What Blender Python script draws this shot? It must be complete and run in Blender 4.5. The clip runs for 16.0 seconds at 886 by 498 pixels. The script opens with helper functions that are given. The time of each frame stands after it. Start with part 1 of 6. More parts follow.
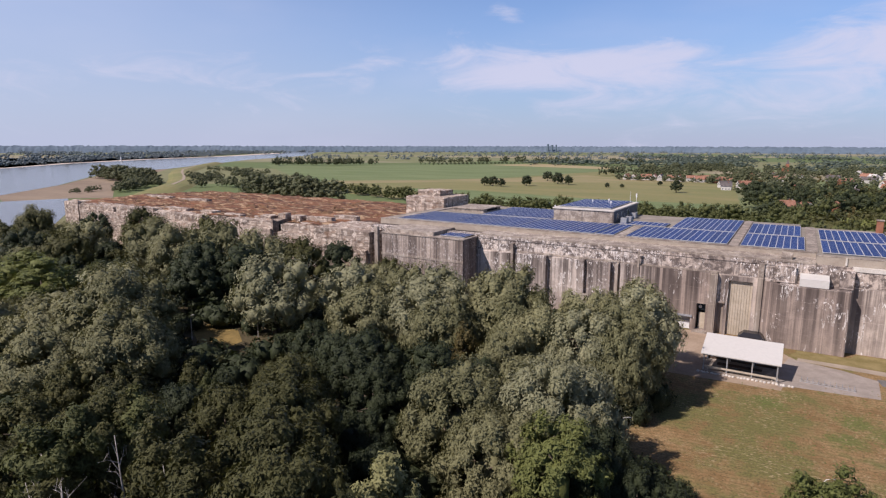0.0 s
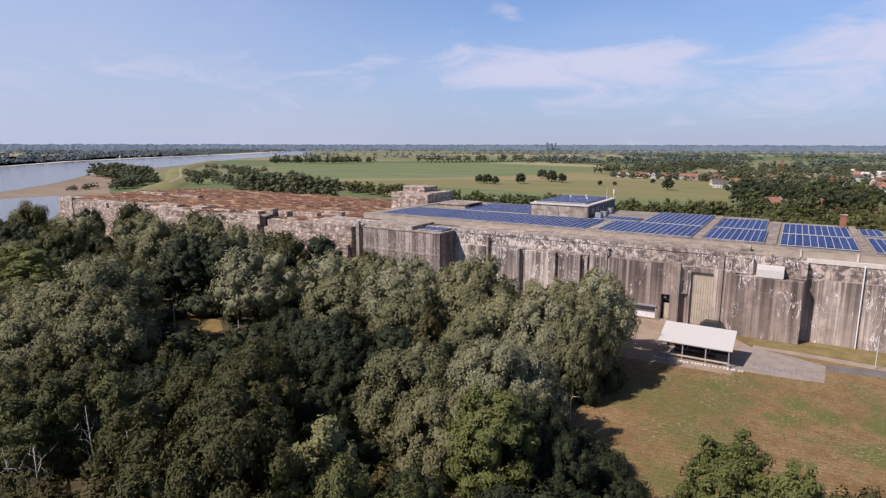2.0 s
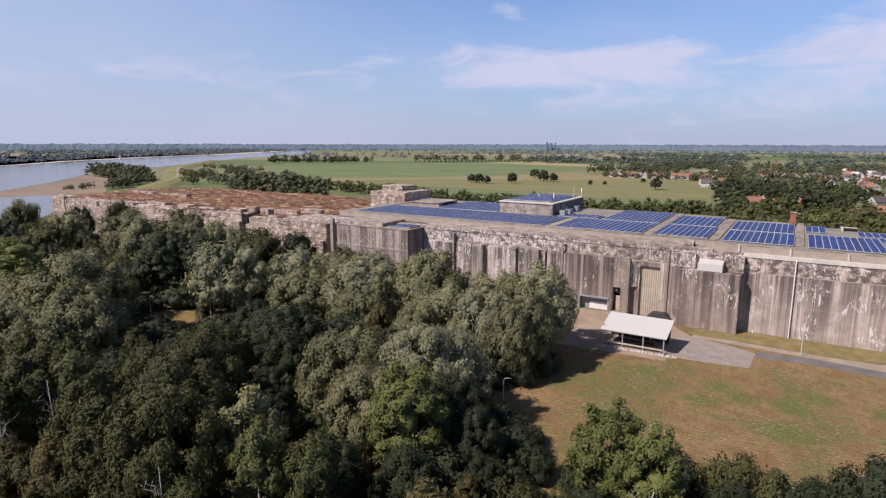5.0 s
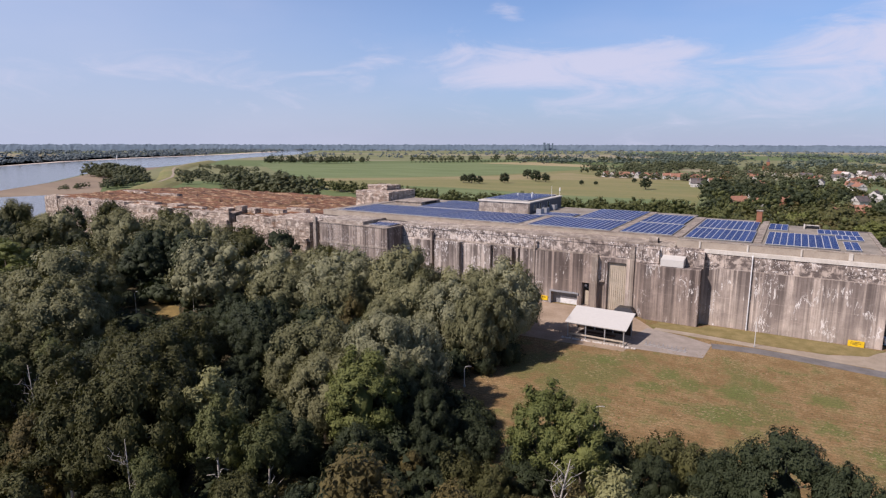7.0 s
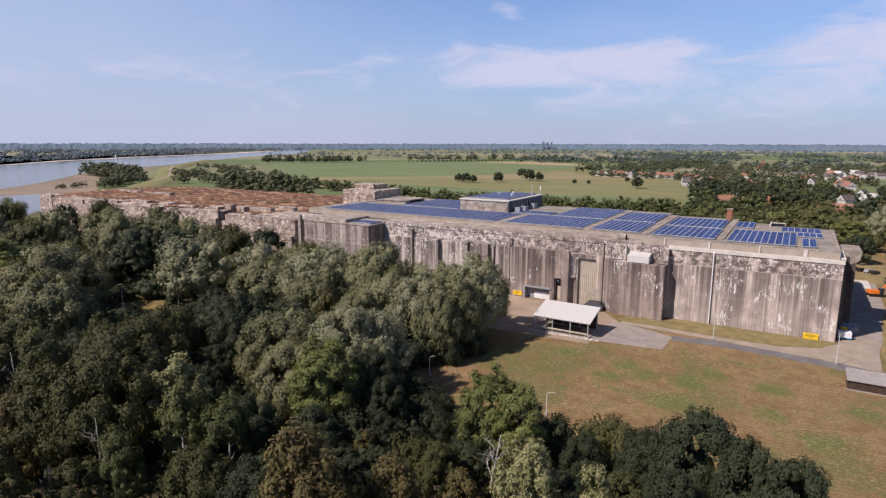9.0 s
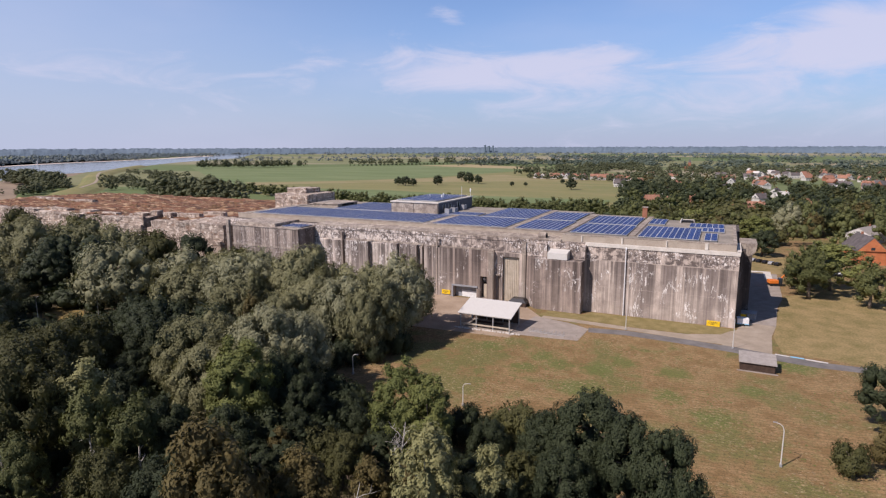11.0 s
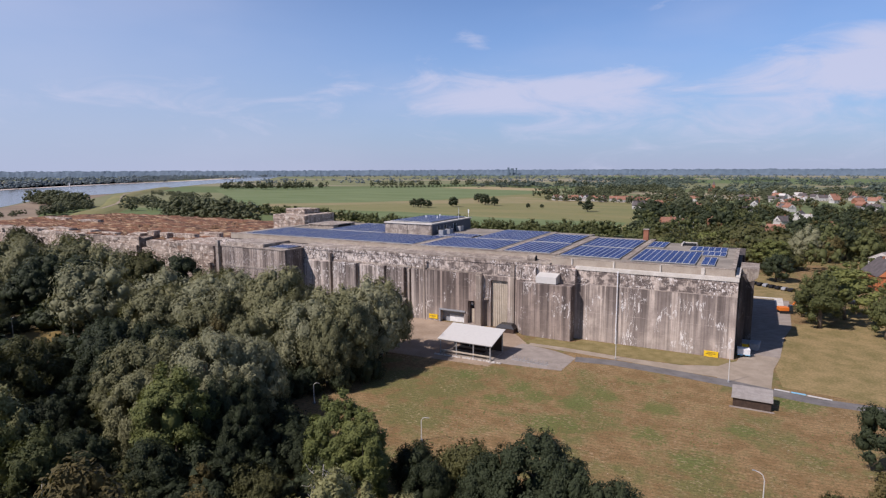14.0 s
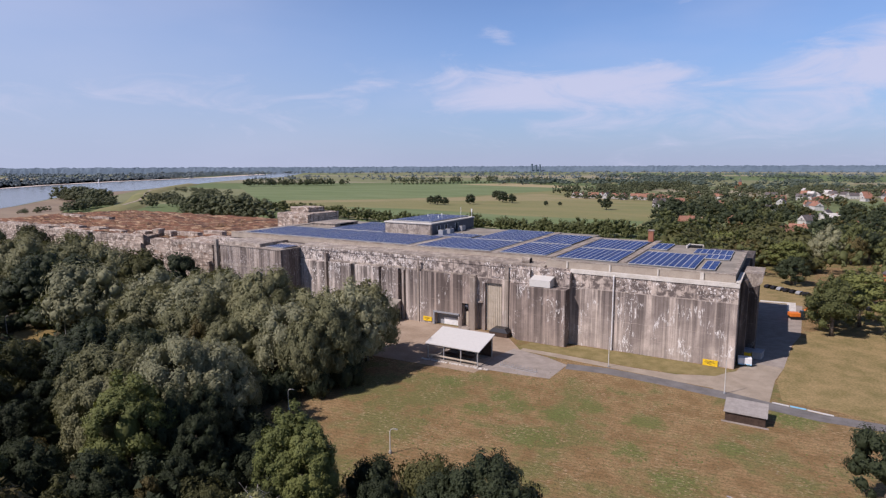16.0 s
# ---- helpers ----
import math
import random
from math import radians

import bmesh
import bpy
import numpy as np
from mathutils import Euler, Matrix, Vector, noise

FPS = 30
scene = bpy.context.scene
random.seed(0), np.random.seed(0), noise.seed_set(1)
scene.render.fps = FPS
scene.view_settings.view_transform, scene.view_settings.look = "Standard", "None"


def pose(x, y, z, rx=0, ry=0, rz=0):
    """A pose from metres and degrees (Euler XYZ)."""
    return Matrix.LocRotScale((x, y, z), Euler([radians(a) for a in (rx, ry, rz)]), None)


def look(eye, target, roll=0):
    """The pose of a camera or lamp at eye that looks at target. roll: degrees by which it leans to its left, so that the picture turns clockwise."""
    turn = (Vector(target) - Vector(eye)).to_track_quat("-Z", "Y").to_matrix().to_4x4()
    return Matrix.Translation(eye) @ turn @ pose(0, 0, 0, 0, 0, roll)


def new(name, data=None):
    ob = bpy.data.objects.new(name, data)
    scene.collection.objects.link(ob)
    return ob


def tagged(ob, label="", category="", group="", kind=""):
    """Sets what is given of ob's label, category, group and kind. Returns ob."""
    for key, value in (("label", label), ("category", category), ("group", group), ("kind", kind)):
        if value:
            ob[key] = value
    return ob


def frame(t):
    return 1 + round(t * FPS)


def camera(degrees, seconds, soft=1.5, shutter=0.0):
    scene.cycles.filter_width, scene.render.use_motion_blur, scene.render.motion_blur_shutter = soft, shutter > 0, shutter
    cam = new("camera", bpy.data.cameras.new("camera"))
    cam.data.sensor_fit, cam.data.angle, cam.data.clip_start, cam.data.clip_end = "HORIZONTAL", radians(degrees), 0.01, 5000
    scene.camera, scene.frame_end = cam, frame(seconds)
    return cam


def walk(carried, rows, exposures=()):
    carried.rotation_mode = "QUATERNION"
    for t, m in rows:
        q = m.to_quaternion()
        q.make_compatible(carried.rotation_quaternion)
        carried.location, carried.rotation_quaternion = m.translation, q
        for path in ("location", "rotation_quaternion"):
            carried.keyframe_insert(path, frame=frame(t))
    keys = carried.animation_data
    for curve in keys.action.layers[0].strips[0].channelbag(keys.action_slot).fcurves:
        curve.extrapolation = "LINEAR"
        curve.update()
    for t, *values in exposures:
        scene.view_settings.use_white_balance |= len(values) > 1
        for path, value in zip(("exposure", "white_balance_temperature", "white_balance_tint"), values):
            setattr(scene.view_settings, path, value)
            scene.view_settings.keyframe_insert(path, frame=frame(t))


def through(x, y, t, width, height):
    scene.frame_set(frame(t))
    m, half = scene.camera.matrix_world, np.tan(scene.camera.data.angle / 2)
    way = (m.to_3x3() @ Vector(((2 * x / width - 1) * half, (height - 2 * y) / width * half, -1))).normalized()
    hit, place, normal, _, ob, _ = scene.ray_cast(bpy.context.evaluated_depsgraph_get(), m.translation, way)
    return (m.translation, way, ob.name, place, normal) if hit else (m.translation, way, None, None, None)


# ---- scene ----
cam = camera(74.5, 16.0, soft=1.25)
PATH = [
    (0, (-58.222, -176.274, 52.54), (-59.24, -174.589, 52.189), 0.1),
    (0.5, (-55.785, -176.804, 52.488), (-56.802, -175.118, 52.135), 0.0),
    (1, (-52.999, -176.937, 52.544), (-54.017, -175.253, 52.188), -0.0),
    (1.5, (-50.66, -177.633, 52.102), (-51.676, -175.947, 51.747), 0.0),
    (2, (-48.094, -177.925, 51.955), (-49.113, -176.241, 51.599), 0.1),
    (2.5, (-45.366, -177.939, 52.151), (-46.388, -176.257, 51.794), -0.0),
    (3, (-43.014, -178.403, 52.08), (-44.036, -176.722, 51.722), -0.0),
    (3.5, (-40.472, -178.81, 52.001), (-41.495, -177.129, 51.644), 0.0),
    (4, (-37.916, -179.166, 52.062), (-38.94, -177.485, 51.705), 0.1),
    (6.5, (-25.228, -181.23, 52.576), (-26.25, -179.548, 52.219), 0.1),
    (7, (-22.786, -181.831, 52.449), (-23.805, -180.147, 52.093), 0.1),
    (7.5, (-20.245, -182.221, 52.471), (-21.263, -180.537, 52.113), 0.1),
    (8, (-17.786, -182.821, 52.573), (-18.803, -181.136, 52.214), 0.0),
    (8.5, (-15.3, -183.15, 52.578), (-16.317, -181.465, 52.222), 0.1),
    (9, (-12.688, -183.467, 52.887), (-13.707, -181.784, 52.528), 0.1),
    (9.5, (-10.42, -184.094, 53.128), (-11.438, -182.41, 52.771), 0.1),
    (10, (-8.482, -184.775, 53.308), (-9.441, -183.058, 52.944), 0.1),
    (10.2, (-7.724, -184.819, 53.089), (-8.635, -183.076, 52.728), 0.0),
    (12.3, (-2.477, -180.303, 52.541), (-3.315, -178.518, 52.208), -0.2),
    (12.5, (-1.934, -179.301, 52.501), (-2.788, -177.52, 52.187), -0.1),
    (13, (-0.604, -176.712, 51.9), (-1.49, -174.94, 51.628), -0.0),
    (13.5, (0.981, -174.318, 51.692), (0.068, -172.559, 51.423), -0.1),
    (14, (2.668, -171.788, 51.551), (1.732, -170.042, 51.279), -0.2),
    (14.5, (4.226, -169.454, 51.566), (3.272, -167.718, 51.292), -0.2),
    (15, (5.769, -167.117, 51.69), (4.797, -165.391, 51.414), -0.2),
    (15.5, (7.398, -164.997, 51.972), (6.408, -163.282, 51.694), -0.2),
    (16, (8.964, -162.832, 52.431), (7.957, -161.127, 52.147), -0.2),
]
walk(cam, [(t, look(eye, target, roll)) for t, eye, target, roll in PATH], [(0, 0.0, 6520, 21), (10, 0.0, 6520, 21), (12.5, 0.0, 6400, 20), (13, -0.08, 6280, 19), (14.5, -0.11, 6270, 20), (16, -0.09, 6270, 21)])

# ---- light ----
SUN = Vector((-0.527, -0.81, 1.0)).normalized()
sun = new("sun", bpy.data.lights.new("sun", "SUN"))
sun.data.energy, sun.data.angle, sun.data.color = 5.2, radians(0.6), (1.0, 0.935, 0.85)
sun.matrix_world = look(SUN * 400, (0, 0, 0))

world = bpy.data.worlds.new("sky")
scene.world = world
world.use_nodes = True


def link(tree, a, b):
    tree.links.new(a, b)


def math_node(tree, op, a, b=None, clamp=False):
    n = tree.nodes.new("ShaderNodeMath")
    n.operation, n.use_clamp = op, clamp
    for i, v in enumerate((a, b)):
        if v is None:
            continue
        if isinstance(v, (int, float)):
            n.inputs[i].default_value = v
        else:
            tree.links.new(v, n.inputs[i])
    return n.outputs[0]


def mix_node(tree, fac, a, b, blend="MIX"):
    n = tree.nodes.new("ShaderNodeMix")
    n.data_type, n.blend_type, n.clamp_factor = "RGBA", blend, True
    for s, v in ((n.inputs[0], fac), (n.inputs[6], a), (n.inputs[7], b)):
        if isinstance(v, (int, float)):
            s.default_value = v
        elif isinstance(v, tuple):
            s.default_value = (*v, 1)
        else:
            tree.links.new(v, s)
    return n.outputs[2]


def ramp_node(tree, fac, lo, hi):
    n = tree.nodes.new("ShaderNodeMapRange")
    n.clamp = True
    n.interpolation_type = "SMOOTHSTEP"
    n.inputs[1].default_value, n.inputs[2].default_value = lo, hi
    tree.links.new(fac, n.inputs[0])
    return n.outputs[0]


def noise_node(tree, vec, scale, detail=4, rough=0.55, distort=0.0):
    n = tree.nodes.new("ShaderNodeTexNoise")
    n.inputs["Scale"].default_value, n.inputs["Detail"].default_value = scale, detail
    n.inputs["Roughness"].default_value, n.inputs["Distortion"].default_value = rough, distort
    if vec is not None:
        tree.links.new(vec, n.inputs["Vector"])
    return n.outputs[0]


def stretch_node(tree, vec, scale, move=(0, 0, 0)):
    n = tree.nodes.new("ShaderNodeMapping")
    n.inputs["Scale"].default_value, n.inputs["Location"].default_value = scale, move
    tree.links.new(vec, n.inputs["Vector"])
    return n.outputs[0]


def build_sky():
    t = world.node_tree
    t.nodes.clear()
    out, back = t.nodes.new("ShaderNodeOutputWorld"), t.nodes.new("ShaderNodeBackground")
    sky = t.nodes.new("ShaderNodeTexSky")
    sky.sky_type, sky.sun_disc = "NISHITA", False
    sky.sun_elevation, sky.sun_rotation = math.asin(SUN.z), radians(213)
    sky.air_density, sky.dust_density, sky.ozone_density = 1.0, 0.6, 2.0
    way = t.nodes.new("ShaderNodeTexCoord").outputs["Generated"]
    sep = t.nodes.new("ShaderNodeSeparateXYZ")
    link(t, way, sep.inputs[0])
    up = sep.outputs[2]
    bearing = math_node(t, "ARCTAN2", math_node(t, "MULTIPLY", sep.outputs[0], -1.0), sep.outputs[1])
    # the pale band of mist over the plain
    low = math_node(t, "POWER", 2.718, math_node(t, "MULTIPLY", math_node(t, "MAXIMUM", up, 0.0), -4.8))
    # clear dry air: the blue deepens towards the zenith
    deep = mix_node(t, ramp_node(t, up, 0.16, 0.6), SKY_TINT, ZENITH_TINT)
    tinted = mix_node(t, 1.0, sky.outputs[0], deep, "MULTIPLY")
    hazy = mix_node(t, math_node(t, "MULTIPLY", low, 0.93), tinted, MIST)
    # thicker mist down-river
    west = math_node(t, "MULTIPLY", ramp_node(t, bearing, 0.35, 1.25), ramp_node(t, math_node(t, "MULTIPLY", up, -1.0), -0.5, -0.12))
    hazy = mix_node(t, math_node(t, "MULTIPLY", west, 0.55), hazy, (5.1, 5.95, 7.5))
    # thin cloud
    flat = t.nodes.new("ShaderNodeCombineXYZ")
    link(t, bearing, flat.inputs[0])
    link(t, math_node(t, "MULTIPLY", up, 3.2), flat.inputs[1])
    wisp = noise_node(t, flat.outputs[0], 7.0, 9, 0.62, 0.7)
    broad = noise_node(t, flat.outputs[0], 2.0, 4, 0.5)
    total = None
    for az, el, wa, we, lean, amount in ((20, 7.0, 19, 2.7, 0.02, 1.12), (-11, 8.4, 17, 3.2, -0.12, 1.3), (4, 4.4, 32, 4.2, 0.0, 0.72), (52, 5.5, 28, 5.0, 0.0, 0.42), (66, 6.0, 17, 3.2, 0.03, 0.45),
                                         (43, 5.6, 10, 2.4, 0.0, 0.62), (25, 11.6, 2.2, 1.6, 0.5, 0.5), (7, 14.2, 9, 0.9, -0.08, 0.5), (22, 9.5, 5, 1.8, 0.3, 0.35),
                                         (64, 9.6, 4, 0.7, 0.02, 0.3), (-38, 9, 22, 3.5, 0.05, 0.6), (105, 8, 25, 3, 0.0, 0.5)):
        da = math_node(t, "SUBTRACT", bearing, radians(az))
        de = math_node(t, "SUBTRACT", math_node(t, "SUBTRACT", up, math.sin(radians(el))), math_node(t, "MULTIPLY", da, lean))
        r = math_node(t, "ADD", math_node(t, "POWER", math_node(t, "ABSOLUTE", math_node(t, "DIVIDE", da, radians(wa))), 2.0),
                      math_node(t, "POWER", math_node(t, "ABSOLUTE", math_node(t, "DIVIDE", de, radians(we))), 2.0))
        m = math_node(t, "MULTIPLY", math_node(t, "POWER", 2.718, math_node(t, "MULTIPLY", r, -1.0)), amount)
        total = m if total is None else math_node(t, "MAXIMUM", total, m)
    body = ramp_node(t, math_node(t, "ADD", math_node(t, "MULTIPLY", total, 0.8), math_node(t, "MULTIPLY", math_node(t, "SUBTRACT", wisp, 0.5), 1.5)), 0.26, 0.9)
    veil = math_node(t, "MULTIPLY", ramp_node(t, broad, 0.4, 0.75), 0.22)
    cover = math_node(t, "MAXIMUM", math_node(t, "MULTIPLY", body, 0.85), veil)
    link(t, mix_node(t, cover, hazy, CLOUD), back.inputs[0])
    back.inputs[1].default_value = 0.1
    link(t, back.outputs[0], out.inputs[0])


ZENITH_TINT = (0.22, 0.34, 0.52)
SKY_TINT, MIST, CLOUD = (0.55, 1.07, 1.5), (4.45, 5.05, 6.5), (6.3, 6.7, 8.1)
build_sky()


# ---- materials ----
def material(name, rough=0.8, metal=0.0):
    m = bpy.data.materials.new(name)
    m.use_nodes = True
    t = m.node_tree
    b = t.nodes["Principled BSDF"]
    b.inputs["Roughness"].default_value, b.inputs["Metallic"].default_value = rough, metal
    b.inputs["Specular IOR Level"].default_value = 0.3
    return m, t, b


def place_of(t):
    return t.nodes.new("ShaderNodeNewGeometry").outputs["Position"]


def bump(t, b, height, strength, distance):
    n = t.nodes.new("ShaderNodeBump")
    n.inputs["Strength"].default_value, n.inputs["Distance"].default_value = strength, distance
    link(t, height, n.inputs["Height"])
    link(t, n.outputs[0], b.inputs["Normal"])


def rough_stuff(name, dark, light, scale, rough=0.85, fine=8.0, relief=0.4, depth=0.1, metal=0.0, amount=0.35):
    """Two scales of mottling and a fine relief."""
    m, t, b = material(name, rough, metal)
    p = place_of(t)
    big, small = noise_node(t, p, scale, 5, 0.6), noise_node(t, p, scale * fine, 4, 0.6)
    f = math_node(t, "ADD", math_node(t, "MULTIPLY", big, 1 - amount), math_node(t, "MULTIPLY", small, amount))
    link(t, mix_node(t, ramp_node(t, f, 0.32, 0.68), dark, light), b.inputs["Base Color"])
    bump(t, b, small, relief, depth)
    return m


def concrete(name, pale, dark, stain=0.6, white=0.45, top=17.2):
    """Old cast concrete: columns of grey and brown run-off, a stained head, thin white lime trails and flaked patches."""
    m, t, b = material(name, 0.92)
    p = place_of(t)
    sep = t.nodes.new("ShaderNodeSeparateXYZ")
    link(t, p, sep.inputs[0])
    x, z = sep.outputs[0], sep.outputs[2]
    cloudy = noise_node(t, p, 0.22, 6, 0.65)
    base = mix_node(t, ramp_node(t, cloudy, 0.32, 0.68), pale, tuple(c * 0.74 for c in pale))
    base = mix_node(t, math_node(t, "MULTIPLY", math_node(t, "SUBTRACT", 1.0, ramp_node(t, x, -100, -84)), 0.7 * white), base, (0.72, 0.635, 0.56))
    head = ramp_node(t, z, top - 0.3, top + 0.25)
    below = math_node(t, "SUBTRACT", 1.0, head)
    stainy = ramp_node(t, noise_node(t, stretch_node(t, p, (0.1, 0.1, 0.05), (40, 3, 6)), 1.0, 5, 0.6, 0.4), 0.44, 0.6)
    base = mix_node(t, math_node(t, "MULTIPLY", stainy, 0.5 * stain), base, tuple(c * 1.6 for c in dark))
    patch = ramp_node(t, noise_node(t, stretch_node(t, p, (0.13, 0.13, 0.11), (21, 7, 3)), 1.0, 4, 0.6, 0.3), 0.34, 0.62)
    # run-off: broad columns, then narrower ones, then threads, all starting at the head
    fade = math_node(t, "ADD", 0.45, math_node(t, "MULTIPLY", ramp_node(t, z, 1.0, top), 0.55))
    for sx, sz, lo, hi, amount, shift in ((0.22, 0.004, 0.46, 0.54, 0.75, 3), (0.62, 0.012, 0.48, 0.555, 0.66, 17), (1.9, 0.03, 0.49, 0.6, 0.55, 29), (5.0, 0.09, 0.46, 0.68, 0.34, 41)):
        col = noise_node(t, stretch_node(t, p, (sx, sx, sz), (shift, shift * 0.7, 0)), 1.0, 3, 0.5, 0.1)
        f = math_node(t, "MULTIPLY", math_node(t, "MULTIPLY", ramp_node(t, col, lo, hi), fade), math_node(t, "MULTIPLY", below, amount * stain))
        if sx > 1:
            f = math_node(t, "MULTIPLY", f, math_node(t, "ADD", 0.25, math_node(t, "MULTIPLY", patch, 0.9)), True)
        base = mix_node(t, f, base, tuple(c * (1.5 if sx < 0.3 else 1.0) for c in dark))
    # washed pale columns
    wash = noise_node(t, stretch_node(t, p, (0.8, 0.8, 0.012), (57, 11, 0)), 1.0, 3, 0.5, 0.1)
    base = mix_node(t, math_node(t, "MULTIPLY", math_node(t, "MULTIPLY", ramp_node(t, wash, 0.58, 0.68), below), 0.55), base, tuple(min(0.7, c * 1.12) for c in pale))
    # the head above the panels: dark mottling under the coping
    mottle = noise_node(t, stretch_node(t, p, (0.45, 0.45, 0.55), (9, 1, 4)), 1.0, 8, 0.68, 0.3)
    drip = noise_node(t, stretch_node(t, p, (1.6, 1.6, 0.18), (3, 8, 4)), 1.0, 5, 0.6, 0.2)
    f = math_node(t, "MULTIPLY", head, math_node(t, "MAXIMUM", ramp_node(t, mottle, 0.43, 0.56), math_node(t, "MULTIPLY", ramp_node(t, drip, 0.5, 0.62), 0.8)))
    base = mix_node(t, math_node(t, "MULTIPLY", f, stain * 0.95), base, tuple(c * 1.15 for c in dark))
    # white: flaked patches, thickest at the head and the top of the panels, and trails running down from cracks
    where = noise_node(t, stretch_node(t, p, (0.1, 0.1, 0.16), (3, 9, 2)), 1.0, 4, 0.55)
    where = math_node(t, "ADD", where, math_node(t, "MULTIPLY", ramp_node(t, z, top - 3.0, top + 1.5), 0.13))
    where = math_node(t, "ADD", where, math_node(t, "MULTIPLY", math_node(t, "SUBTRACT", 1.0, ramp_node(t, x, -112, -90)), 0.16))
    flake = noise_node(t, stretch_node(t, p, (1.9, 1.9, 1.1), (5, 2, 8)), 1.0, 8, 0.7, 0.5)
    flaked = math_node(t, "MULTIPLY", ramp_node(t, flake, 0.555, 0.58), ramp_node(t, where, 0.58, 0.69))
    base = mix_node(t, math_node(t, "MULTIPLY", flaked, white, True), base, (0.78, 0.73, 0.69))
    vein = noise_node(t, stretch_node(t, p, (0.62, 0.62, 0.1), (31, 5, 11)), 1.0, 5, 0.55, 0.9)
    thin = math_node(t, "LESS_THAN", math_node(t, "ABSOLUTE", math_node(t, "SUBTRACT", vein, 0.5)), 0.012)
    reach = noise_node(t, stretch_node(t, p, (0.16, 0.16, 0.13), (13, 2, 5)), 1.0, 3, 0.5)
    trail = math_node(t, "MULTIPLY", thin, ramp_node(t, reach, 0.53, 0.59))
    base = mix_node(t, math_node(t, "MULTIPLY", trail, white, True), base, (0.76, 0.72, 0.68))
    # pour joints
    for at, w, f in ((top, 0.14, 0.5), (12.9, 0.05, 0.22), (8.6, 0.06, 0.3), (4.3, 0.05, 0.2)):
        wob = math_node(t, "MULTIPLY", math_node(t, "SUBTRACT", noise_node(t, stretch_node(t, p, (0.5, 0.5, 0)), 1.0, 4), 0.5), 0.5)
        near = math_node(t, "LESS_THAN", math_node(t, "ABSOLUTE", math_node(t, "SUBTRACT", math_node(t, "ADD", z, wob), at)), w)
        base = mix_node(t, math_node(t, "MULTIPLY", math_node(t, "MULTIPLY", near, f), ramp_node(t, cloudy, 0.35, 0.55)), base, tuple(min(0.7, c * 1.1) for c in pale))
    fine = noise_node(t, p, 3.0, 6, 0.7)
    base = mix_node(t, math_node(t, "MULTIPLY", ramp_node(t, fine, 0.52, 0.7), 0.35), base, dark)
    link(t, base, b.inputs["Base Color"])
    bump(t, b, noise_node(t, p, 1.2, 8, 0.65), 0.5, 0.25)
    return m


def ruin_concrete():
    """Blasted concrete: layered pours, sooty hollows, lime-white crusts and rusty earth washed over the edge."""
    m, t, b = material("broken_concrete", 0.95)
    p = place_of(t)
    sep = t.nodes.new("ShaderNodeSeparateXYZ")
    link(t, p, sep.inputs[0])
    broad, mid, fine = noise_node(t, p, 0.12, 5, 0.6, 0.4), noise_node(t, stretch_node(t, p, (0.5, 0.5, 0.8)), 1.0, 8, 0.7, 0.4), noise_node(t, p, 2.4, 6, 0.7)
    c = mix_node(t, ramp_node(t, broad, 0.35, 0.65), (0.49, 0.4, 0.325), (0.345, 0.28, 0.232))
    lay = noise_node(t, stretch_node(t, p, (0.05, 0.05, 1.1), (4, 2, 0)), 1.0, 5, 0.6, 0.3)
    c = mix_node(t, math_node(t, "MULTIPLY", ramp_node(t, lay, 0.47, 0.6), 0.65), c, (0.13, 0.095, 0.075))
    run = noise_node(t, stretch_node(t, p, (0.9, 0.9, 0.07), (1, 6, 2)), 1.0, 6, 0.65, 0.2)
    c = mix_node(t, math_node(t, "MULTIPLY", ramp_node(t, run, 0.48, 0.62), 0.6), c, (0.085, 0.064, 0.054))
    c = mix_node(t, math_node(t, "MULTIPLY", ramp_node(t, mid, 0.52, 0.58), 0.85), c, (0.7, 0.61, 0.52))
    rust = noise_node(t, stretch_node(t, p, (0.3, 0.3, 0.5), (8, 3, 9)), 1.0, 6, 0.65)
    c = mix_node(t, math_node(t, "MULTIPLY", ramp_node(t, rust, 0.54, 0.66), 0.6), c, (0.26, 0.145, 0.085))
    c = mix_node(t, math_node(t, "MULTIPLY", ramp_node(t, fine, 0.52, 0.68), 0.5), c, (0.07, 0.052, 0.043))
    link(t, c, b.inputs["Base Color"])
    bump(t, b, mid, 0.9, 0.6)
    return m


